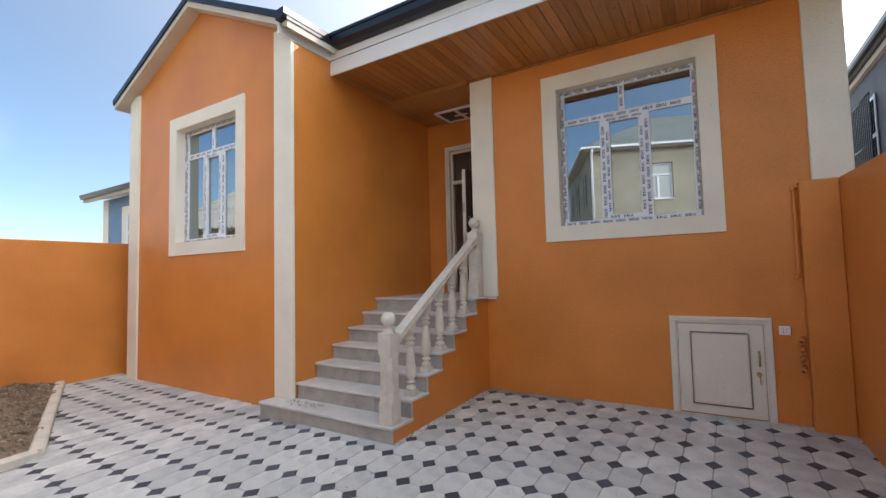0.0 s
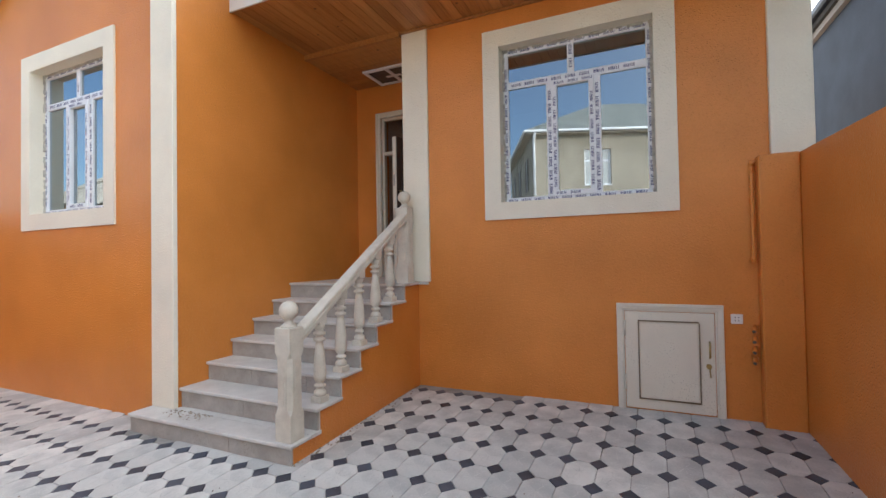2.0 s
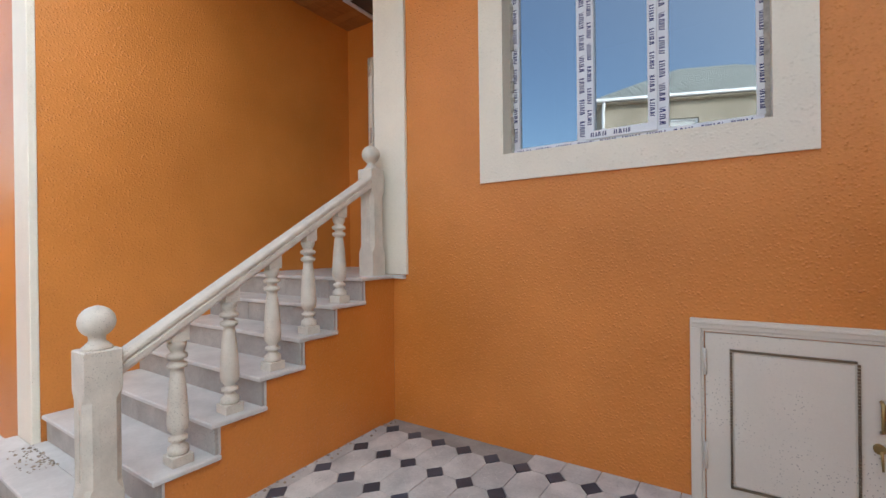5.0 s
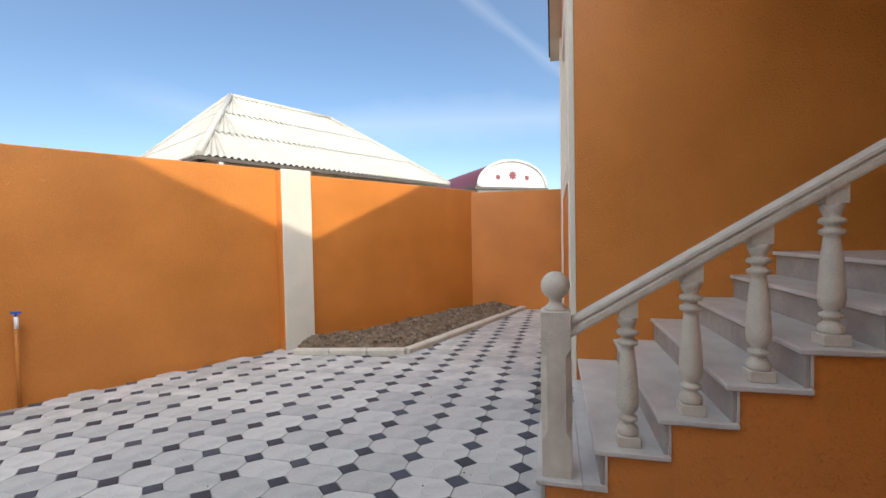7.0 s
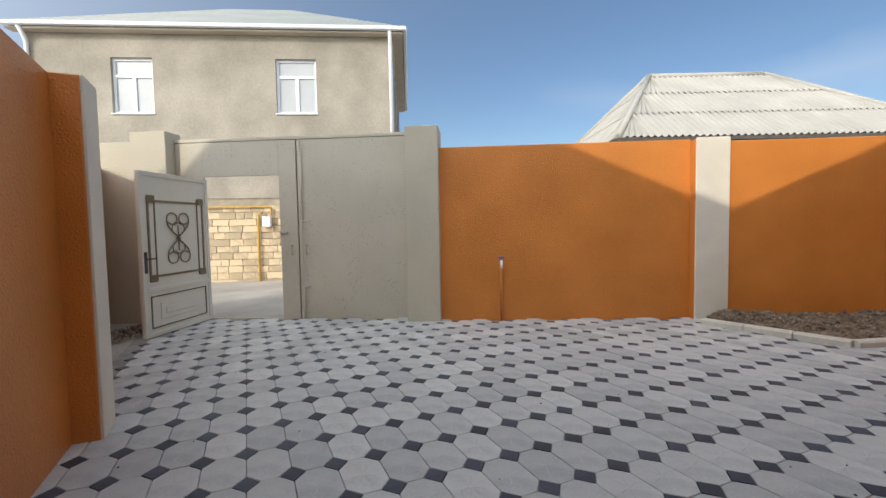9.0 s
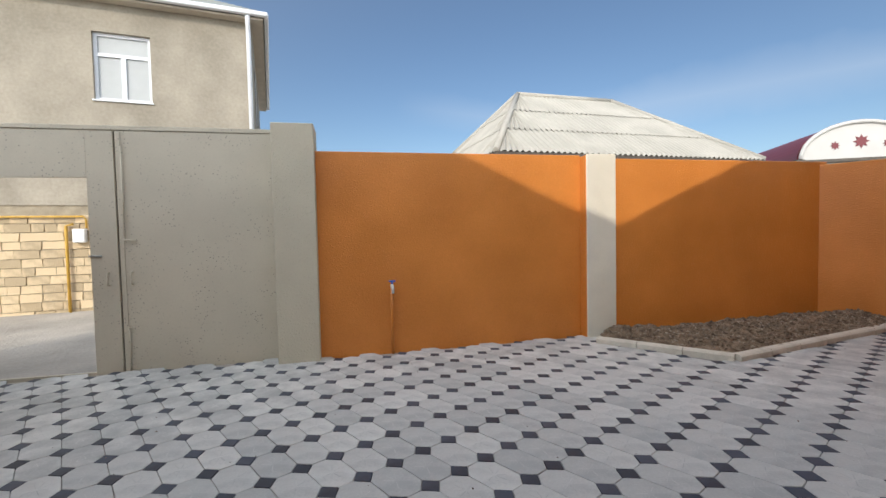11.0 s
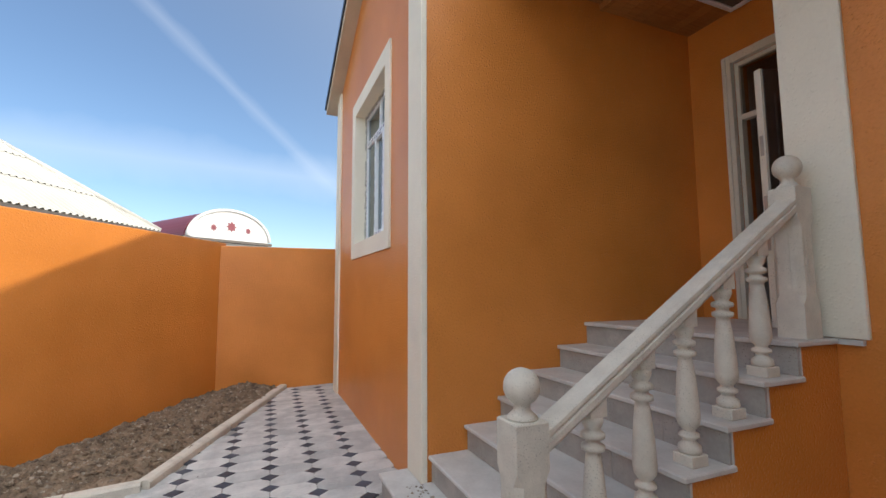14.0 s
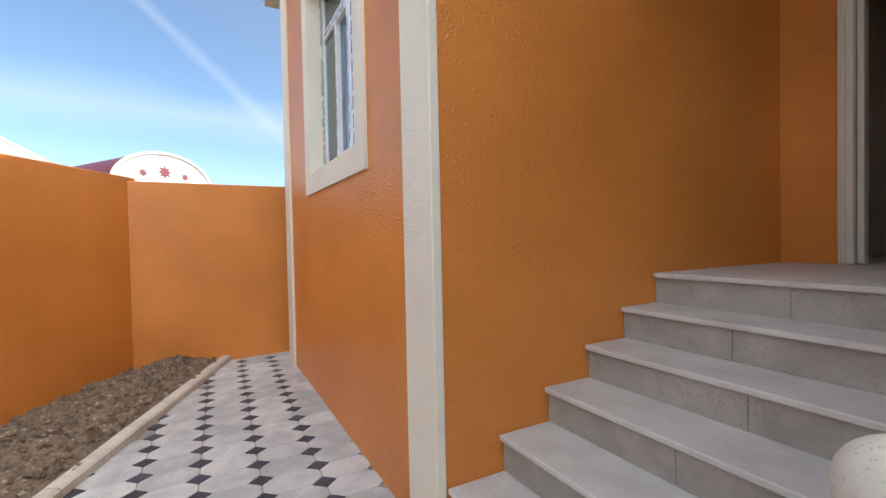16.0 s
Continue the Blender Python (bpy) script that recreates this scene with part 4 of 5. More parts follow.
boxes("corner_plate", SCROLL, wick, (0.115, 0.235, 0.0585, 0.064, 1.79, 1.89), (WW - 0.235, WW - 0.115, 0.0585, 0.064, 1.79, 1.89), (0.115, 0.235, 0.0585, 0.064, 0.73, 0.83), (WW - 0.235, WW - 0.115, 0.0585, 0.064, 0.73, 0.83))
boxes("panel", WHITE_DOOR, wick, (0.28, WW - 0.28, 0.0452, 0.056, 0.21, 0.44), (0.36, WW - 0.36, 0.057, 0.066, 0.28, 0.37), soft=0.004)
cx, cz = WW / 2, 1.31
bm = bmesh.new()
for sx in (-1, 1):
    for sz in (-1, 1):
        heart = [(cx + sx * (0.02 + 0.19 * math.sin(min(1.0, t / 9) * math.pi / 2)), cz + sz * (0.03 + 0.27 * t / 12)) for t in range(10)]
        heart += [(cx + sx * (0.115 + 0.098 * math.cos(u * 0.5)), cz + sz * (0.275 + 0.08 * math.sin(u * 0.5))) for u in range(0, 12)]
        tube(bm, [(p, 0.062, q) for p, q in heart], 0.009, 6)
        curl = [(cx + sx * (0.02 + 0.10 * math.sin(u * 0.42)), cz + sz * (0.035 + 0.10 - 0.09 * math.cos(u * 0.42))) for u in range(0, 11)]
        tube(bm, [(p, 0.060, q) for p, q in curl], 0.007, 6)
tube(bm, [(cx, 0.06, cz - 0.18), (cx, 0.06, cz + 0.18)], 0.009, 6)
for u in range(8):
    an = u * math.pi / 4
    tube(bm, [(cx, 0.066, cz), (cx + 0.05 * math.cos(an), 0.062, cz + 0.05 * math.sin(an))], 0.008, 6)
part("scrollwork", bm, SCROLL, wick, "wrought antique bronze scrollwork")
bm = bmesh.new()
box(bm, WW - 0.075, WW - 0.03, 0.0605, 0.07, 0.86, 1.14)
tube(bm, [(WW - 0.05, 0.07, 1.05), (WW - 0.05, 0.115, 1.05), (WW - 0.16, 0.12, 1.05)], 0.009)
part("door_handle", bm, DARK_BOARD, wick, "dark lever handle")

# ---- water tap on the fence ----
tap = thing("water_tap", "white tap with blue handle on an orange painted pipe", "tap", at=FENCE)
bm = bmesh.new()
tz = ground_z(-1.6) - 0.02
tube(bm, [(6.545, -0.10, tz), (6.545, -0.10, 0.74)], 0.019, 10)
part("riser_pipe", bm, ORANGE, tap, "orange painted riser pipe")
bm = bmesh.new()
tube(bm, [(6.545, -0.10, 0.735), (6.545, -0.09, 0.775), (6.545, -0.04, 0.785), (6.545, 0.03, 0.78), (6.545, 0.05, 0.75), (6.545, 0.052, 0.69)], 0.017, 10)
part("spout", bm, PLASTIC, tap)
bm = bmesh.new()
tube(bm, [(6.545, -0.02, 0.79), (6.545, -0.02, 0.83)], 0.012, 10)
box(bm, 6.505, 6.585, -0.035, -0.005, 0.825, 0.845)
part("tap_handle", bm, BLUE_PLASTIC, tap)

# ---- flower bed ----
kerb = thing("kerb", "pale concrete edging blocks round the soil bed", "kerb", kind="structure")
for (ax, ay), (bx, by), n in ((BED[0], BED[1], 3), (BED[1], BED[2], 7)):
    L = math.hypot(bx - ax, by - ay)
    an = math.degrees(math.atan2(by - ay, bx - ax))
    for i in range(n):
        bm = bmesh.new()
        w = 0.06
        prism(bm, [(-w, -0.06), (w, -0.06), (w, 0.055), (w - 0.02, 0.072), (-w + 0.02, 0.072), (-w, 0.055)], 0.004, L / n - 0.006, "x")
        k = part("kerb_block", bm, STONE, kerb)
        t = i / n
        px, py = ax + (bx - ax) * t, ay + (by - ay) * t
        k.matrix_world = pose(px, py, ground_z(py), 0, math.degrees(math.atan2(0.02 * (ay - by), L)), an + (i % 3 - 1) * 0.25)

bm = bmesh.new()
NU, NV = 90, 34
def bed_point(u, v):
    """u along the bed from the pillar to the end wall, v from the fence to the kerb."""
    f = FENCE @ Vector((3.46 - 3.5 * u, 0.0, 0))
    split = 0.30
    if u < split:
        k = Vector(BED[0]).lerp(Vector(BED[1]), u / split)
    else:
        k = Vector(BED[1]).lerp(Vector(BED[2]), (u - split) / (1 - split))
    return f.x + (k.x - f.x) * v, f.y + (k.y - f.y) * v


def soil_z(x, y, v):
    swell = 0.06 * math.sin(math.pi * min(1, max(0, v))) + 0.03 * (1 - v)
    return ground_z(y) + 0.035 + swell + 0.06 * noise.noise((x * 3, y * 3, 0)) + 0.05 * noise.noise((x * 11, y * 11, 3)) + 0.016 * noise.noise((x * 28, y * 28, 7))


grid = [[None] * (NV + 1) for _ in range(NU + 1)]
for i in range(NU + 1):
    for j in range(NV + 1):
        x, y = bed_point(i / NU, j / NV)
        grid[i][j] = bm.verts.new((x, y, soil_z(x, y, j / NV)))
for i in range(NU):
    for j in range(NV):
        bm.faces.new((grid[i][j], grid[i][j + 1], grid[i + 1][j + 1], grid[i + 1][j]))
bmesh.ops.recalc_face_normals(bm, faces=bm.faces)
tagged(part("soil", bm, SOIL), "bare brown dug soil in the flower bed", "soil", kind="stuff")
rnd = random.Random(11)


def scatter(name, mat, count, spot, size, label, category):
    verts, faces = [], []
    for _ in range(count):
        x, y, z = spot()
        s = size * (0.35 + 0.9 * rnd.random() ** 2)
        a, b, c = (s * (0.6 + 0.6 * rnd.random()) for _ in range(3))
        turn = rnd.random() * 6.28
        base = len(verts)
        for (p, q, r) in ((1, 0, 0), (-1, 0, 0), (0, 1, 0), (0, -1, 0), (0, 0, 1), (0, 0, -1)):
            p, q = p + 0.3 * (rnd.random() - 0.5), q + 0.3 * (rnd.random() - 0.5)
            verts.append((x + a * (p * math.cos(turn) - q * math.sin(turn)), y + b * (p * math.sin(turn) + q * math.cos(turn)), z + c * 0.7 * r))
        for f in ((0, 2, 4), (2, 1, 4), (1, 3, 4), (3, 0, 4), (2, 0, 5), (1, 2, 5), (3, 1, 5), (0, 3, 5)):
            faces.append([base + i for i in f])
    me = bpy.data.meshes.new(name)
    me.from_pydata(verts, [], faces)
    me.materials.append(mat)
    return tagged(new(name, me), label, category, kind="stuff")


def bed_spot():
    u, v = rnd.random(), 0.03 + 0.9 * rnd.random()
    x, y = bed_point(u, v)
    return x, y, soil_z(x, y, v)


scatter("soil_clods", SOIL, 4200, bed_spot, 0.034, "loose brown clods of soil", "soil")


scatter("soil_stones", STONES, 1500, bed_spot, 0.026, "pale stones and dry lumps in the soil", "stones")


def corner_spot():
    s, n = 11.3 + 0.6 * rnd.random(), 0.1 + 1.35 * rnd.random()
    p = FENCE @ Vector((s + 0.15 * n, n, 0))
    x = min(p.x, 1.5)
    return x, p.y, ground_z(p.y) + 0.005 + 0.05 * rnd.random()


scatter("debris", CHIP, 420, corner_spot, 0.035, "dark building debris in the unpaved corner", "debris")


def yard_spot():
    while True:
        x, y = rnd.uniform(-8.5, 0.9), rnd.uniform(-2.5, 5.4)
        if y < 3.3 or x > -2.7:
            p = FENCE.inverted() @ Vector((x, y, 0))
            if p.y > 0.1 and not (x < -5.4 and y < 1.6 + (-5.6 - x) * 0.36):
                return x, y, ground_z(y) + 0.006


scatter("grit", CHIP, 260, yard_spot, 0.007, "small crumbs of grit on the paving", "grit")



def rubble_spot():
    if rnd.random() < 0.55:
        return rnd.uniform(-4.47, -3.95), 3.57 - 0.16 * rnd.random() ** 2, RISER + 0.002
    y = rnd.uniform(3.35, 5.5)
    return -2.81 + 0.07 * rnd.random() ** 2, y, ground_z(y) + 0.003


scatter("plaster_crumbs", STONES, 190, rubble_spot, 0.012, "crumbs of plaster on the bottom step and along the stair flank", "crumbs")

# ---- houses around ----
def hip_roof(bm, w, d, z, rise, inset, over):
    a = [bm.verts.new(p) for p in ((-over, over, z), (w + over, over, z), (w + over, -d - over, z), (-over, -d - over, z))]
    r = [bm.verts.new((inset, -d / 2, z + rise)), bm.verts.new((w - inset, -d / 2, z + rise))]
    for f in ((a[0], r[0], r[1], a[1]), (a[1], r[1], a[2]), (a[2], r[1], r[0], a[3]), (a[3], r[0], a[0])):
        bm.faces.new(f)
    bm.faces.new(a)
    bmesh.ops.recalc_face_normals(bm, faces=bm.faces)


# two-storey house across the street; local x along its front, local y towards the yard
nb = thing("two_storey_house", "grey cement rendered two-storey house with metal tile roof", "house", at=pose(-4.74, -9.44, 0, 0, 0, -21.2))
NW, ND, NE = 10.7, 9.0, 7.2
wins = [(2.37, 3.58), (7.17, 8.36)]
bm = bmesh.new()
for a0, a1 in ((0, wins[0][0]), (wins[0][1], wins[1][0]), (wins[1][1], NW)):
    box(bm, a0, a1, -0.3, 0, 2.25, NE)
for a0, a1 in wins:
    box(bm, a0, a1, -0.3, 0, 2.25, 4.83)
    box(bm, a0, a1, -0.3, 0, 6.47, NE)
part("front_wall", bm, CEMENT, nb, "stained grey cement render")
boxes("side_wall", CEMENT, nb, (0, 0.3, -ND, -0.301, -0.5, NE))
boxes("side_wall", CEMENT, nb, (NW - 0.3, NW, -ND, -0.301, -0.5, NE))
boxes("rear_wall", CEMENT, nb, (0.301, NW - 0.301, -ND, -ND + 0.3, -0.5, NE))
boxes("mortar_wall", MORTAR, nb, (0, NW, -0.3, -0.03, -0.5, 2.25))
for a0, a1 in wins:
    wd = boxes("window", FROST, nb, (a0, a1, -0.16, -0.15, 4.83, 6.47), label="white window with pale blinds")
    b = 0.07
    zt, m = 5.95, (a0 + a1) / 2
    boxes("frame", PVC, wd, (a0, a1, -0.15, -0.10, 6.40, 6.47), (a0, a1, -0.15, -0.10, 4.83, 4.90), (a0, a0 + b, -0.15, -0.10, 4.90, 6.40), (a1 - b, a1, -0.15, -0.10, 4.90, 6.40), (a0 + b, a1 - b, -0.15, -0.10, zt - 0.04, zt + 0.04), (m - 0.05, m + 0.05, -0.15, -0.10, 4.90, zt - 0.04))
    boxes("sill", PVC, wd, (a0 - 0.03, a1 + 0.03, -0.1, 0.05, 4.79, 4.825))
for k in (1.2, 4.0, 6.6):
    wd = boxes("side_window", DARK_BOARD, nb, (-0.012, -0.002, -k - 1.1, -k, 4.83, 6.4))
    boxes("frame", PVC, wd, (-0.02, -0.013, -k - 0.6, -k - 0.52, 4.83, 6.4))
RISE_N = 2.7
rf = bmesh.new()
hip_roof(rf, NW, ND, NE + 0.12, RISE_N, 4.2, 0.35)
roof_part = part("roof", rf, TILE_ROOF, nb, "pale grey metal tile roof")
bm = bmesh.new()
for i in range(1, 24):          # tile courses as raised ribs on the front slope
    t = i / 24
    z = NE + 0.14 + RISE_N * t
    y = 0.35 - (ND / 2 + 0.35) * t
    xa, xb = -0.35 + 4.55 * t, NW + 0.35 - 4.55 * t
    box(bm, xa, xb, y - 0.02, y + 0.02, z - 0.012, z + 0.012)
for i in range(1, 56):
    x = -0.35 + (NW + 0.7) * i / 56
    t = min(1.0, (x + 0.35) / 4.55, (NW + 0.35 - x) / 4.55)
    tube(bm, [(x, 0.35, NE + 0.135), (x, 0.35 - (ND / 2 + 0.35) * t, NE + 0.135 + RISE_N * t)], 0.02, 5)
part("ribs", bm, TILE_ROOF, roof_part)
boxes("gutter", PVC, nb, (-0.42, NW + 0.42, 0.30, 0.44, NE + 0.02, NE + 0.13), (-0.44, -0.32, -ND, 0.299, NE + 0.02, NE + 0.13), soft=0.02, label="white gutter")
boxes("eave_board", SOFFIT_PAINT, nb, (-0.3, NW + 0.3, 0.001, 0.29, NE - 0.04, NE + 0.01), (-0.3, -0.002, -ND, 0.0, NE - 0.04, NE + 0.01))
for x in (0.08, NW - 0.1):
    bm = bmesh.new()
    tube(bm, [(x, 0.34, NE + 0.03), (x, 0.12, NE - 0.25), (x, 0.08, NE - 0.4), (x, 0.08, 2.2)], 0.06, 10)
    part("downpipe", bm, PVC, nb)
rnd = random.Random(5)
z, course = -0.45, 0
blocks = []
for v in range(6):
    bm = bmesh.new()
    L, H = 0.38, 0.19
    vs = box(bm, 0, L, -0.03, 0.015 + 0.006 * (v % 3), 0, H)
    for p in vs:
        p.co += Vector((rnd.uniform(-0.012, 0.012), rnd.uniform(-0.008, 0.008), rnd.uniform(-0.010, 0.010)))
    blocks.append(mesh_of("stone_block", bm, BLOCK))
while z < 2.0:
    x = 2.2 - (0.2 if course % 2 else 0.0)
    while x < 8.4:
        s = rnd.choice((0.6, 0.85, 1.0, 1.0, 1.1, 1.25))
        ob = new("stone_block", rnd.choice(blocks))
        ob.parent = nb
        ob.location, ob.scale = (x, -0.02, z), (s, 1, 1)
        x += 0.38 * s + 0.018
    z += 0.207
    course += 1
gas = thing("gas_pipe", "yellow gas pipe with a white meter on the stone wall", "gas pipe", at=nb.matrix_world)
bm = bmesh.new()
tube(bm, [(4.25, 0.08, -0.4), (4.25, 0.08, 1.75), (4.1, 0.08, 1.8)], 0.035, 8)
tube(bm, [(7.5, 0.07, 1.98), (3.9, 0.07, 1.98), (3.85, 0.07, 1.9), (3.85, 0.07, 1.7)], 0.025, 8)
part("pipe_run", bm, YELLOW, gas)
boxes("meter", PLASTIC, gas, (3.85, 4.1, 0.02, 0.2, 1.35, 1.68), soft=0.02)

# low house with corrugated fibre cement hip roof
E2, Z2 = 153.9, 3.42
low = thing("low_house", "low house with corrugated fibre cement hip roof", "house", at=pose(-8.93, -4.45, 0, 0, 0, E2))
LW, LD = 9.1, 8.0
# local x runs along the fence, local y away from the yard
boxes("wall", BLOCK, low, (0.3, LW - 0.3, 0.3, LD - 0.3, -0.4, Z2 - 0.02), label="pale block wall")
boxes("eave_board", DARK_BOARD, low, (-0.02, LW + 0.02, -0.02, 0.02, Z2 - 0.06, Z2 + 0.03), (-0.02, 0.02, 0.021, LD, Z2 - 0.06, Z2 + 0.03))
RISE, INS = 2.78, 2.6


def corrugated(bm, base0, base1, top0, top1, waves, c):
    """One of three overlapping courses of wavy sheets between an eave and a ridge, cut to the hips."""
    b0, b1, t0, t1 = (Vector(p) for p in (base0, base1, top0, top1))
    n = waves * 8
    normal = (b1 - b0).cross(t0 - b0).normalized()
    if normal.z < 0:
        normal = -normal
    along = (b1 - b0)
    L = along.length
    u = along / L
    lo, hi = c / 3 - (0.015 if c else 0), (c + 1) / 3
    left = [b0.lerp(t0, lo).lerp(b0.lerp(t0, lo), 0), b0.lerp(t0, hi)]
    right = [b1.lerp(t1, lo), b1.lerp(t1, hi)]
    rows = []
    for k in range(2):
        row = []
        for i in range(n + 1):
            s = i / n * L
            p0 = (left[k] - b0).dot(u)
            p1 = (right[k] - b0).dot(u)
            sc = min(max(s, p0), p1)
            base = left[k] + u * (sc - p0)
            row.append(bm.verts.new(base + normal * (0.028 * math.sin(i / 8 * 2 * math.pi) + 0.03 * (1 - k) + 0.03)))
        rows.append(row)
    for i in range(n):
        q = (rows[0][i], rows[0][i + 1], rows[1][i + 1], rows[1][i])
        if (q[0].co - q[1].co).length > 1e-5:
            bm.faces.new(q)


bm = bmesh.new()
p = [(0, 0, Z2), (LW, 0, Z2), (LW, LD, Z2), (0, LD, Z2)]
r0, r1 = (INS, LD / 2, Z2 + RISE), (LW - INS, LD / 2, Z2 + RISE)
bm.free()
for b0, b1, t0, t1, waves in ((p[0], p[1], r0, r1, 52), (p[3], p[0], r0, r0, 46), (p[1], p[2], r1, r1, 46), (p[2], p[3], r1, r0, 52)):
    for c in range(3):
        bm = bmesh.new()
        corrugated(bm, b0, b1, t0, t1, waves, c)
        part("roof_course", bm, FIBRE, low, "weathered corrugated fibre cement sheets")
for a0, a1 in ((p[0], r0), (p[1], r1), (p[2], r1), (p[3], r0), (r0, r1)):
    bm = bmesh.new()
    tube(bm, [Vector(a0) + Vector((0, 0, 0.06)), Vector(a1) + Vector((0, 0, 0.06))], 0.085, 8)
    part("hip_cap", bm, FIBRE, low)
boxes("vent_stub", WHITE_WALL, low, (0.45, 0.55, -0.01, 0.09, Z2 - 0.4, Z2 - 0.07))

# barrel-roofed house with star openings
arch = thing("arched_house", "white arched gable with red barrel roof and star openings", "house", at=pose(-30.6, 0.8, -0.12, 0, 0, 34))
R, ZS = 2.55, 4.85
prof = [(-R * math.cos(i * math.pi / 24), ZS + 0.66 * R * math.sin(i * math.pi / 24)) for i in range(25)]
bm = bmesh.new()
prism(bm, [(-R, 0)] + prof + [(R, 0)], -0.3, 0, "x")
part("gable_wall", bm, WHITE_WALL, arch)
bm = bmesh.new()
prism(bm, [(y * 1.03, ZS + (z - ZS) * 1.04) for y, z in prof], -8.5, -0.31, "x")
part("roof", bm, RED_ROOF, arch, "dark red barrel roof")
bm = bmesh.new()
tube(bm, [(0.05, y * 1.02, ZS + (z - ZS) * 1.03) for y, z in prof], 0.1, 6)
part("rim", bm, WHITE_WALL, arch)
boxes("eave", DARK_BOARD, arch, (-8.4, 0.35, -R - 0.4, -R, ZS - 0.25, ZS - 0.05), (0.01, 0.4, -R, R, ZS - 0.25, ZS - 0.1))
for y, z, s in ((-1.1, 5.45, 0.22), (0.0, 5.6, 0.36), (1.1, 5.45, 0.22)):
    bm = bmesh.new()
    prism(bm, [((y + (s if i % 2 == 0 else s * 0.55) * math.cos(i * math.pi / 8)), z + (s if i % 2 == 0 else s * 0.55) * math.sin(i * math.pi / 8)) for i in range(16)], 0.001, 0.03, "x")
    part("star", bm, RED_ROOF, arch, "dark red eight-pointed star")

# blue house beyond the end wall
blue = thing("blue_house", "blue stucco house with cream trim and dark eaves", "house", at=pose(-15.3, 5.75, 0, 0, 0, 0))
boxes("wall", BLUE_WALL, blue, (0.3, 8, 0.0, 0.3, -0.1, 4.05), (0.0, 0.3, 0.3, 7, -0.1, 4.05))
boxes("corner_strip", CREAM, blue, (-0.02, 0.3, -0.03, 0.29, -0.1, 4.05))
boxes("casing", CREAM, blue, (1.15, 1.4, -0.03, -0.002, 1.9, 3.75), (1.4, 3.0, -0.03, -0.002, 3.5, 3.75), (3.0, 3.2, -0.03, -0.002, 1.9, 3.75), (1.4, 3.0, -0.03, -0.002, 1.9, 2.1))
wd = boxes("window", COATED_GLASS, blue, (1.4, 3.0, -0.012, -0.003, 2.1, 3.5))
boxes("frame", PVC, wd, (1.4, 1.5, -0.026, -0.013, 2.1, 3.5), (1.5, 3.0, -0.026, -0.013, 2.95, 3.05), (2.0, 2.08, -0.026, -0.013, 2.1, 2.95))
bm = bmesh.new()
prism(bm, [(-0.45, 4.06), (7, 5.3), (7, 5.42), (-0.5, 4.18)], -0.4, 8.4, "x")
part("roof", bm, METAL_ROOF, blue)
boxes("eave_board", SOFFIT_PAINT, blue, (-0.38, 8.2, -0.40, -0.32, 3.98, 4.08))
boxes("porch_eave", METAL_ROOF, blue, (-1.1, -0.03, 1.2, 6.0, 3.35, 3.47))
boxes("porch_fascia", WHITE_WALL, blue, (-0.9, -0.03, 1.25, 5.9, 2.95, 3.34))

# dark house beyond the east wall
dark = thing("dark_house", "slate blue stucco house with barred window and metal eave", "house")
boxes("wall", SLATE_WALL, dark, (3.08, 9.5, 1.0, 20.0, -0.1, 6.02))
bm = bmesh.new()
prism(bm, [(2.90, 6.17), (6.3, 7.2), (9.8, 6.17), (9.8, 6.25), (6.3, 7.3), (2.86, 6.25)], 0.7, 20.3, "y")
part("roof", bm, METAL_ROOF, dark)
boxes("eave_board", SOFFIT_PAINT, dark, (2.99, 3.079, 0.8, 20.2, 5.90, 6.019), label="cream painted board under the eave")
boxes("soffit", DARK_BOARD, dark, (2.93, 3.079, 0.8, 20.2, 6.021, 6.16))
bm = bmesh.new()
prism(bm, [(2.93, 6.12), (2.86, 6.13), (2.83, 6.17), (2.825, 6.26), (2.85, 6.26), (2.86, 6.19), (2.93, 6.165)], 0.7, 20.3, "y")
part("gutter", bm, METAL_ROOF, dark, "dark metal gutter")
wd = boxes("window", COATED_GLASS, dark, (3.06, 3.078, 12.7, 14.3, 3.2, 5.3))
boxes("frame", PVC, wd, (3.045, 3.059, 12.7, 12.78, 3.2, 5.3), (3.045, 3.059, 14.22, 14.3, 3.2, 5.3), (3.045, 3.059, 12.78, 14.22, 4.4, 4.48))
for i in range(13):
    bm = bmesh.new()
    y = 12.7 + 1.6 * i / 12
    tube(bm, [(2.95, y, 3.1), (2.95, y, 5.35)], 0.016, 6)
    part("window_bar", bm, METAL_ROOF, wd)
for z in (3.2, 4.25, 5.3):
    bm = bmesh.new()
    tube(bm, [(2.95, 12.65, z), (2.95, 14.35, z)], 0.016, 6)
    part("cross_bar", bm, METAL_ROOF, wd)

# ---- patterned paving: long octagons with slate squares ----
PXS, PYS, TURN_T = 0.2305, 0.361, -0.027
U0, V0 = -0.068 - 20 * PXS, -0.120 + 6 * PYS
HX, HY = 0.068, 0.078          # half diagonals of the dark squares
J = 0.0025


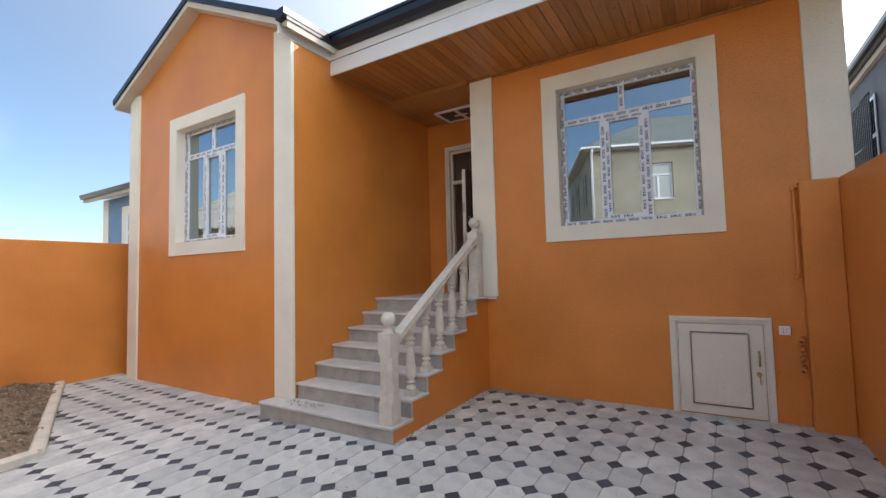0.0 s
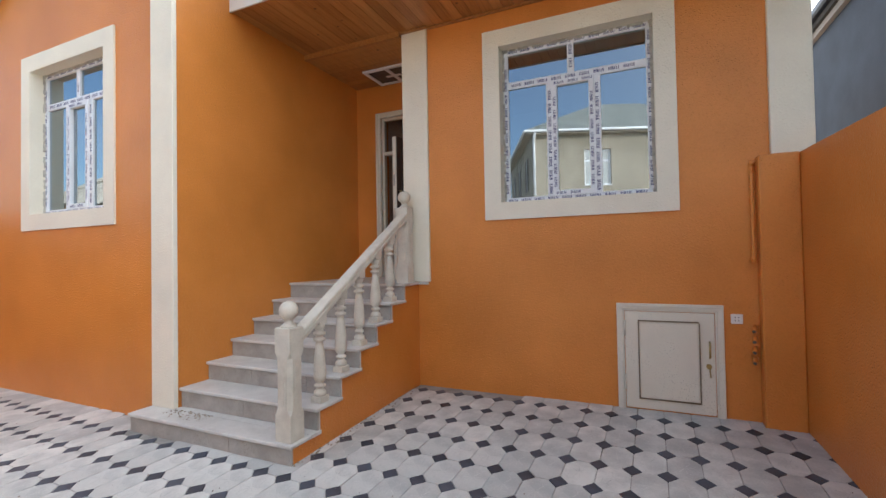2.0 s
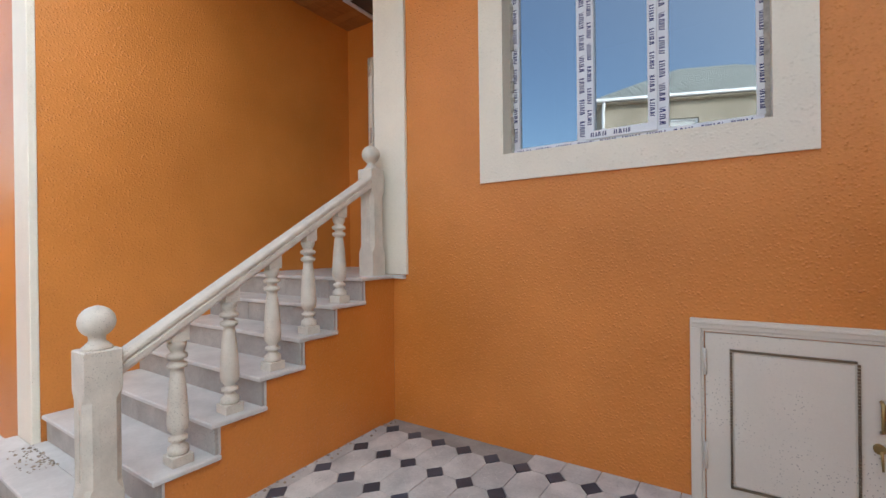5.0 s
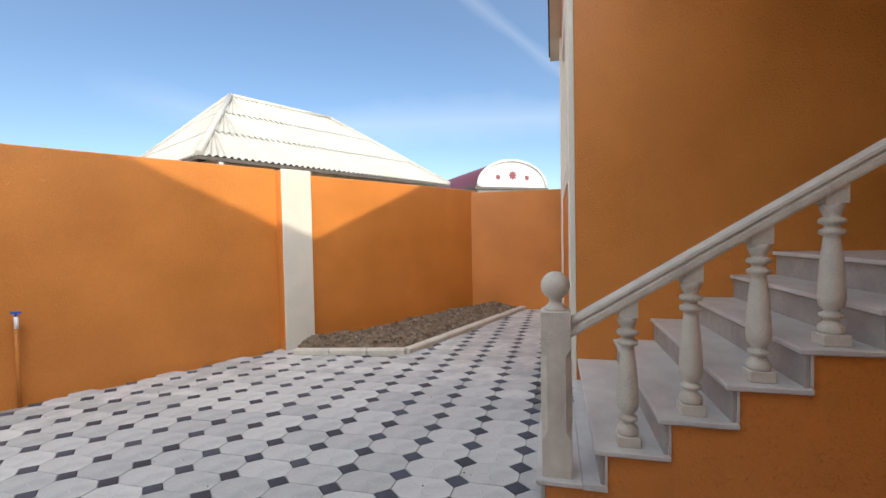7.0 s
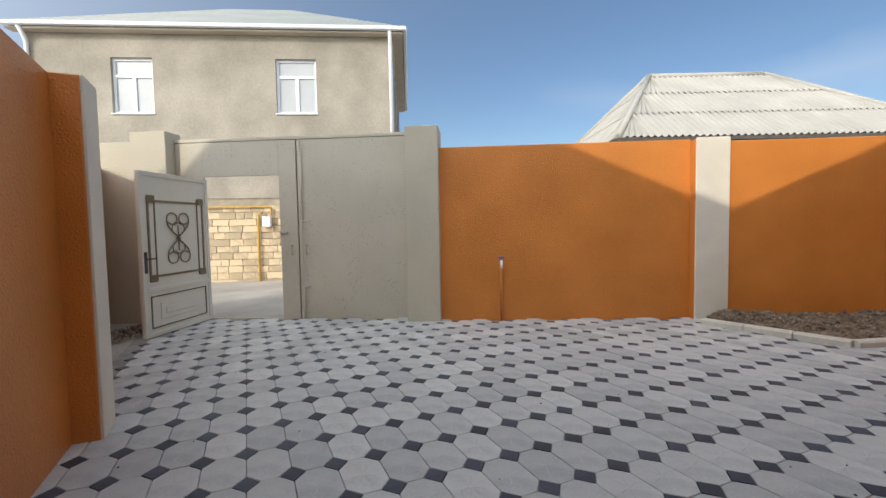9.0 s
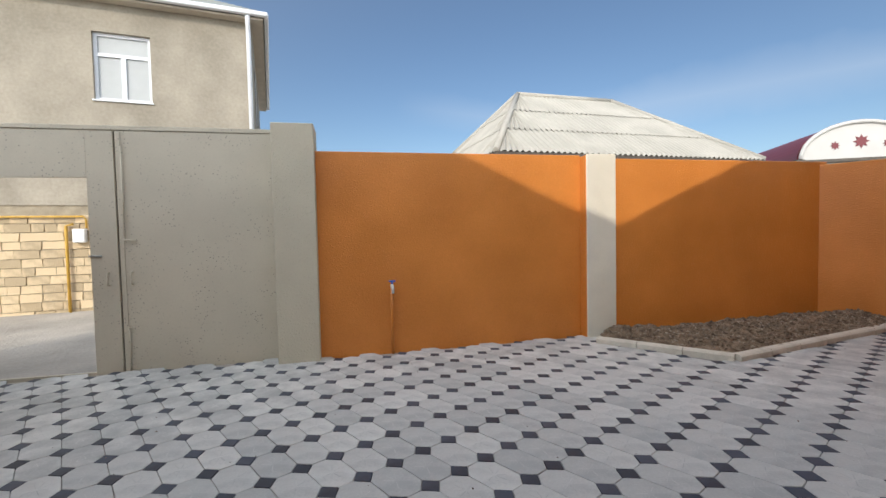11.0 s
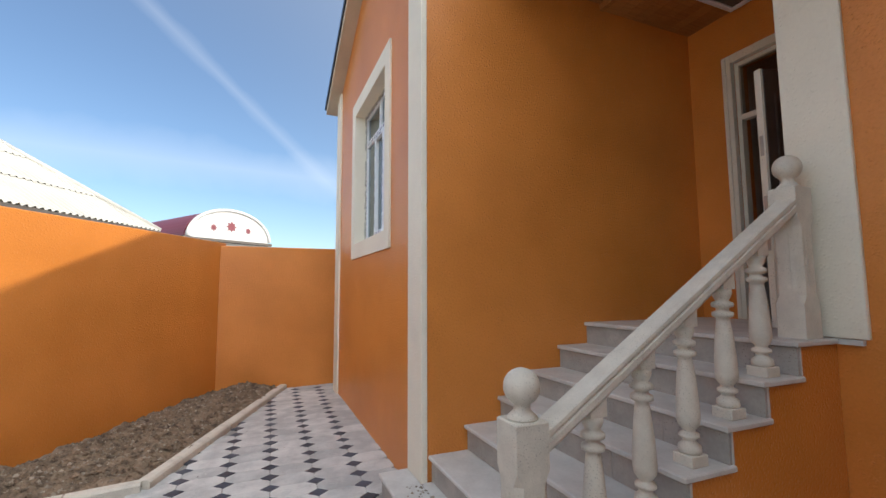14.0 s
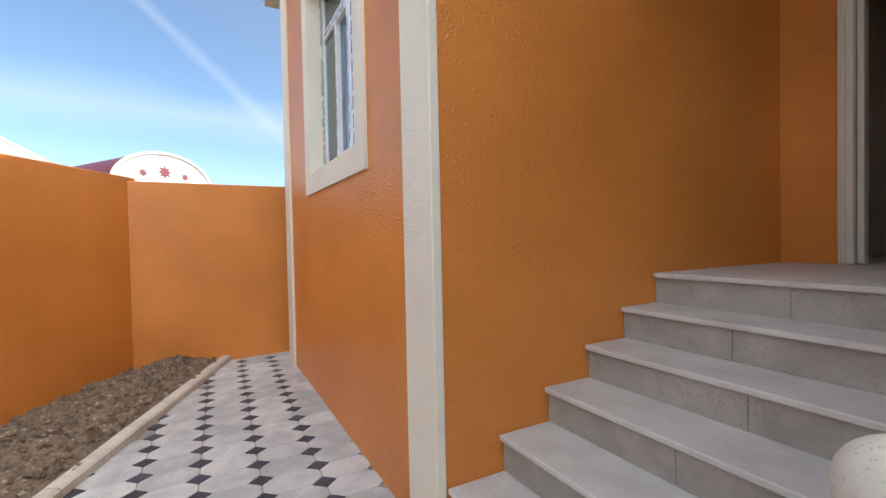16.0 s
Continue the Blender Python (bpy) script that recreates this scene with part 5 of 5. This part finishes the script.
def slab(name, outline, mat, relief):
    bm = bmesh.new()
    top = [bm.verts.new((x * 0.985, y * 0.985, 0.0)) for x, y in outline]
    rim = [bm.verts.new((x, y, -0.003)) for x, y in outline]
    foot = [bm.verts.new((x, y, -0.014)) for x, y in outline]
    n = len(outline)
    bm.faces.new(top)
    for i in range(n):
        bm.faces.new((rim[i], rim[(i + 1) % n], top[(i + 1) % n], top[i]))
        bm.faces.new((foot[i], foot[(i + 1) % n], rim[(i + 1) % n], rim[i]))
    if relief:
        for i in range(8):     # pressed star of raised rays
            an = i * math.pi / 4 + 0.2
            d = Vector((math.cos(an), 1.35 * math.sin(an)))
            s = Vector((-d.y, d.x)).normalized() * 0.0022
            q = [d * 0.012 - s, d * 0.066 - s, d * 0.066 + s, d * 0.012 + s]
            bm.faces.new([bm.verts.new((p.x, p.y, 0.0012)) for p in q])
            d2 = Vector((math.cos(an + 0.39), 1.35 * math.sin(an + 0.39)))
            q = [d * 0.066 - s, d2 * 0.086 - s, d2 * 0.086 + s, d * 0.066 + s]
            bm.faces.new([bm.verts.new((p.x, p.y, 0.0012)) for p in q])
    return mesh_of(name, bm, mat)


hx, hy = PXS / 2 - J, PYS / 2 - J
OCT = [(hx - HX, -hy), (hx, -hy + HY), (hx, hy - HY), (hx - HX, hy), (-hx + HX, hy), (-hx, hy - HY), (-hx, -hy + HY), (-hx + HX, -hy)]
SQ = [(0, -HY + J), (HX - J, 0), (0, HY - J), (-HX + J, 0)]
oct_mesh, sq_mesh = slab("paver", OCT, PAVER, True), slab("slate_square", SQ, DARK_PAVER, False)


def paved(x, y):
    p = FENCE.inverted() @ Vector((x, y, 0))
    if p.y < (-0.06 if p.x < 7.4 else -0.26) or x > 1.10 or x < -9.1:
        return False
    if p.x > 11.15 and p.y < 1.45:
        return False
    if y > 3.58 and x < -2.86 or y > 5.52:
        return False
    if -4.74 < x < -2.86 and y > 3.42:
        return False
    if x < BED[0][0]:
        edge = BED[1][1] + (x - BED[1][0]) * (BED[2][1] - BED[1][1]) / (BED[2][0] - BED[1][0])
        if x < -5.6 and y < edge and p.x < 3.6:
            return False
    return True


rnd = random.Random(9)
cells = []
for i in range(-28, 29):
    for j in range(-18, 12):
        for du, dv, me in ((0, 0, sq_mesh), (0.5, 0.5, oct_mesh)):
            u, v = U0 + (i + du + 3) * PXS, V0 + (j + dv) * PYS
            x = u * math.cos(TURN_T) - v * math.sin(TURN_T)
            y = u * math.sin(TURN_T) + v * math.cos(TURN_T)
            if paved(x, y):
                cells.append((x, y, me))
fall = math.degrees(math.atan(0.02))
rest = {oct_mesh.name: ([], []), sq_mesh.name: ([], [])}
count = {oct_mesh.name: 0, sq_mesh.name: 0}
cells.sort(key=lambda c: (c[0] + 1.6) ** 2 * 0.6 + (c[1] - 1.6) ** 2)
for x, y, me in cells:
    m = pose(x, y, ground_z(y) + rnd.uniform(-0.0015, 0.0015), fall + rnd.uniform(-0.25, 0.25), rnd.uniform(-0.25, 0.25), math.degrees(TURN_T) + rnd.uniform(-0.4, 0.4))
    if count[me.name] < 300:
        ob = new(me.name, me)
        ob.parent, ob.matrix_world = pavement, m
        count[me.name] += 1
    else:
        verts, faces = rest[me.name]
        base = len(verts)
        verts += [tuple(m @ v.co) for v in me.vertices]
        faces += [[base + i for i in p.vertices] for p in me.polygons]
for me in (oct_mesh, sq_mesh):
    joined = bpy.data.meshes.new(me.name + "_field")
    joined.from_pydata(*[rest[me.name][0], [], rest[me.name][1]])
    joined.materials.append(me.materials[0])
    ob = new("paver_field" if me is oct_mesh else "slate_field", joined)
    ob.parent = pavement
    tagged(ob, kind="stuff")
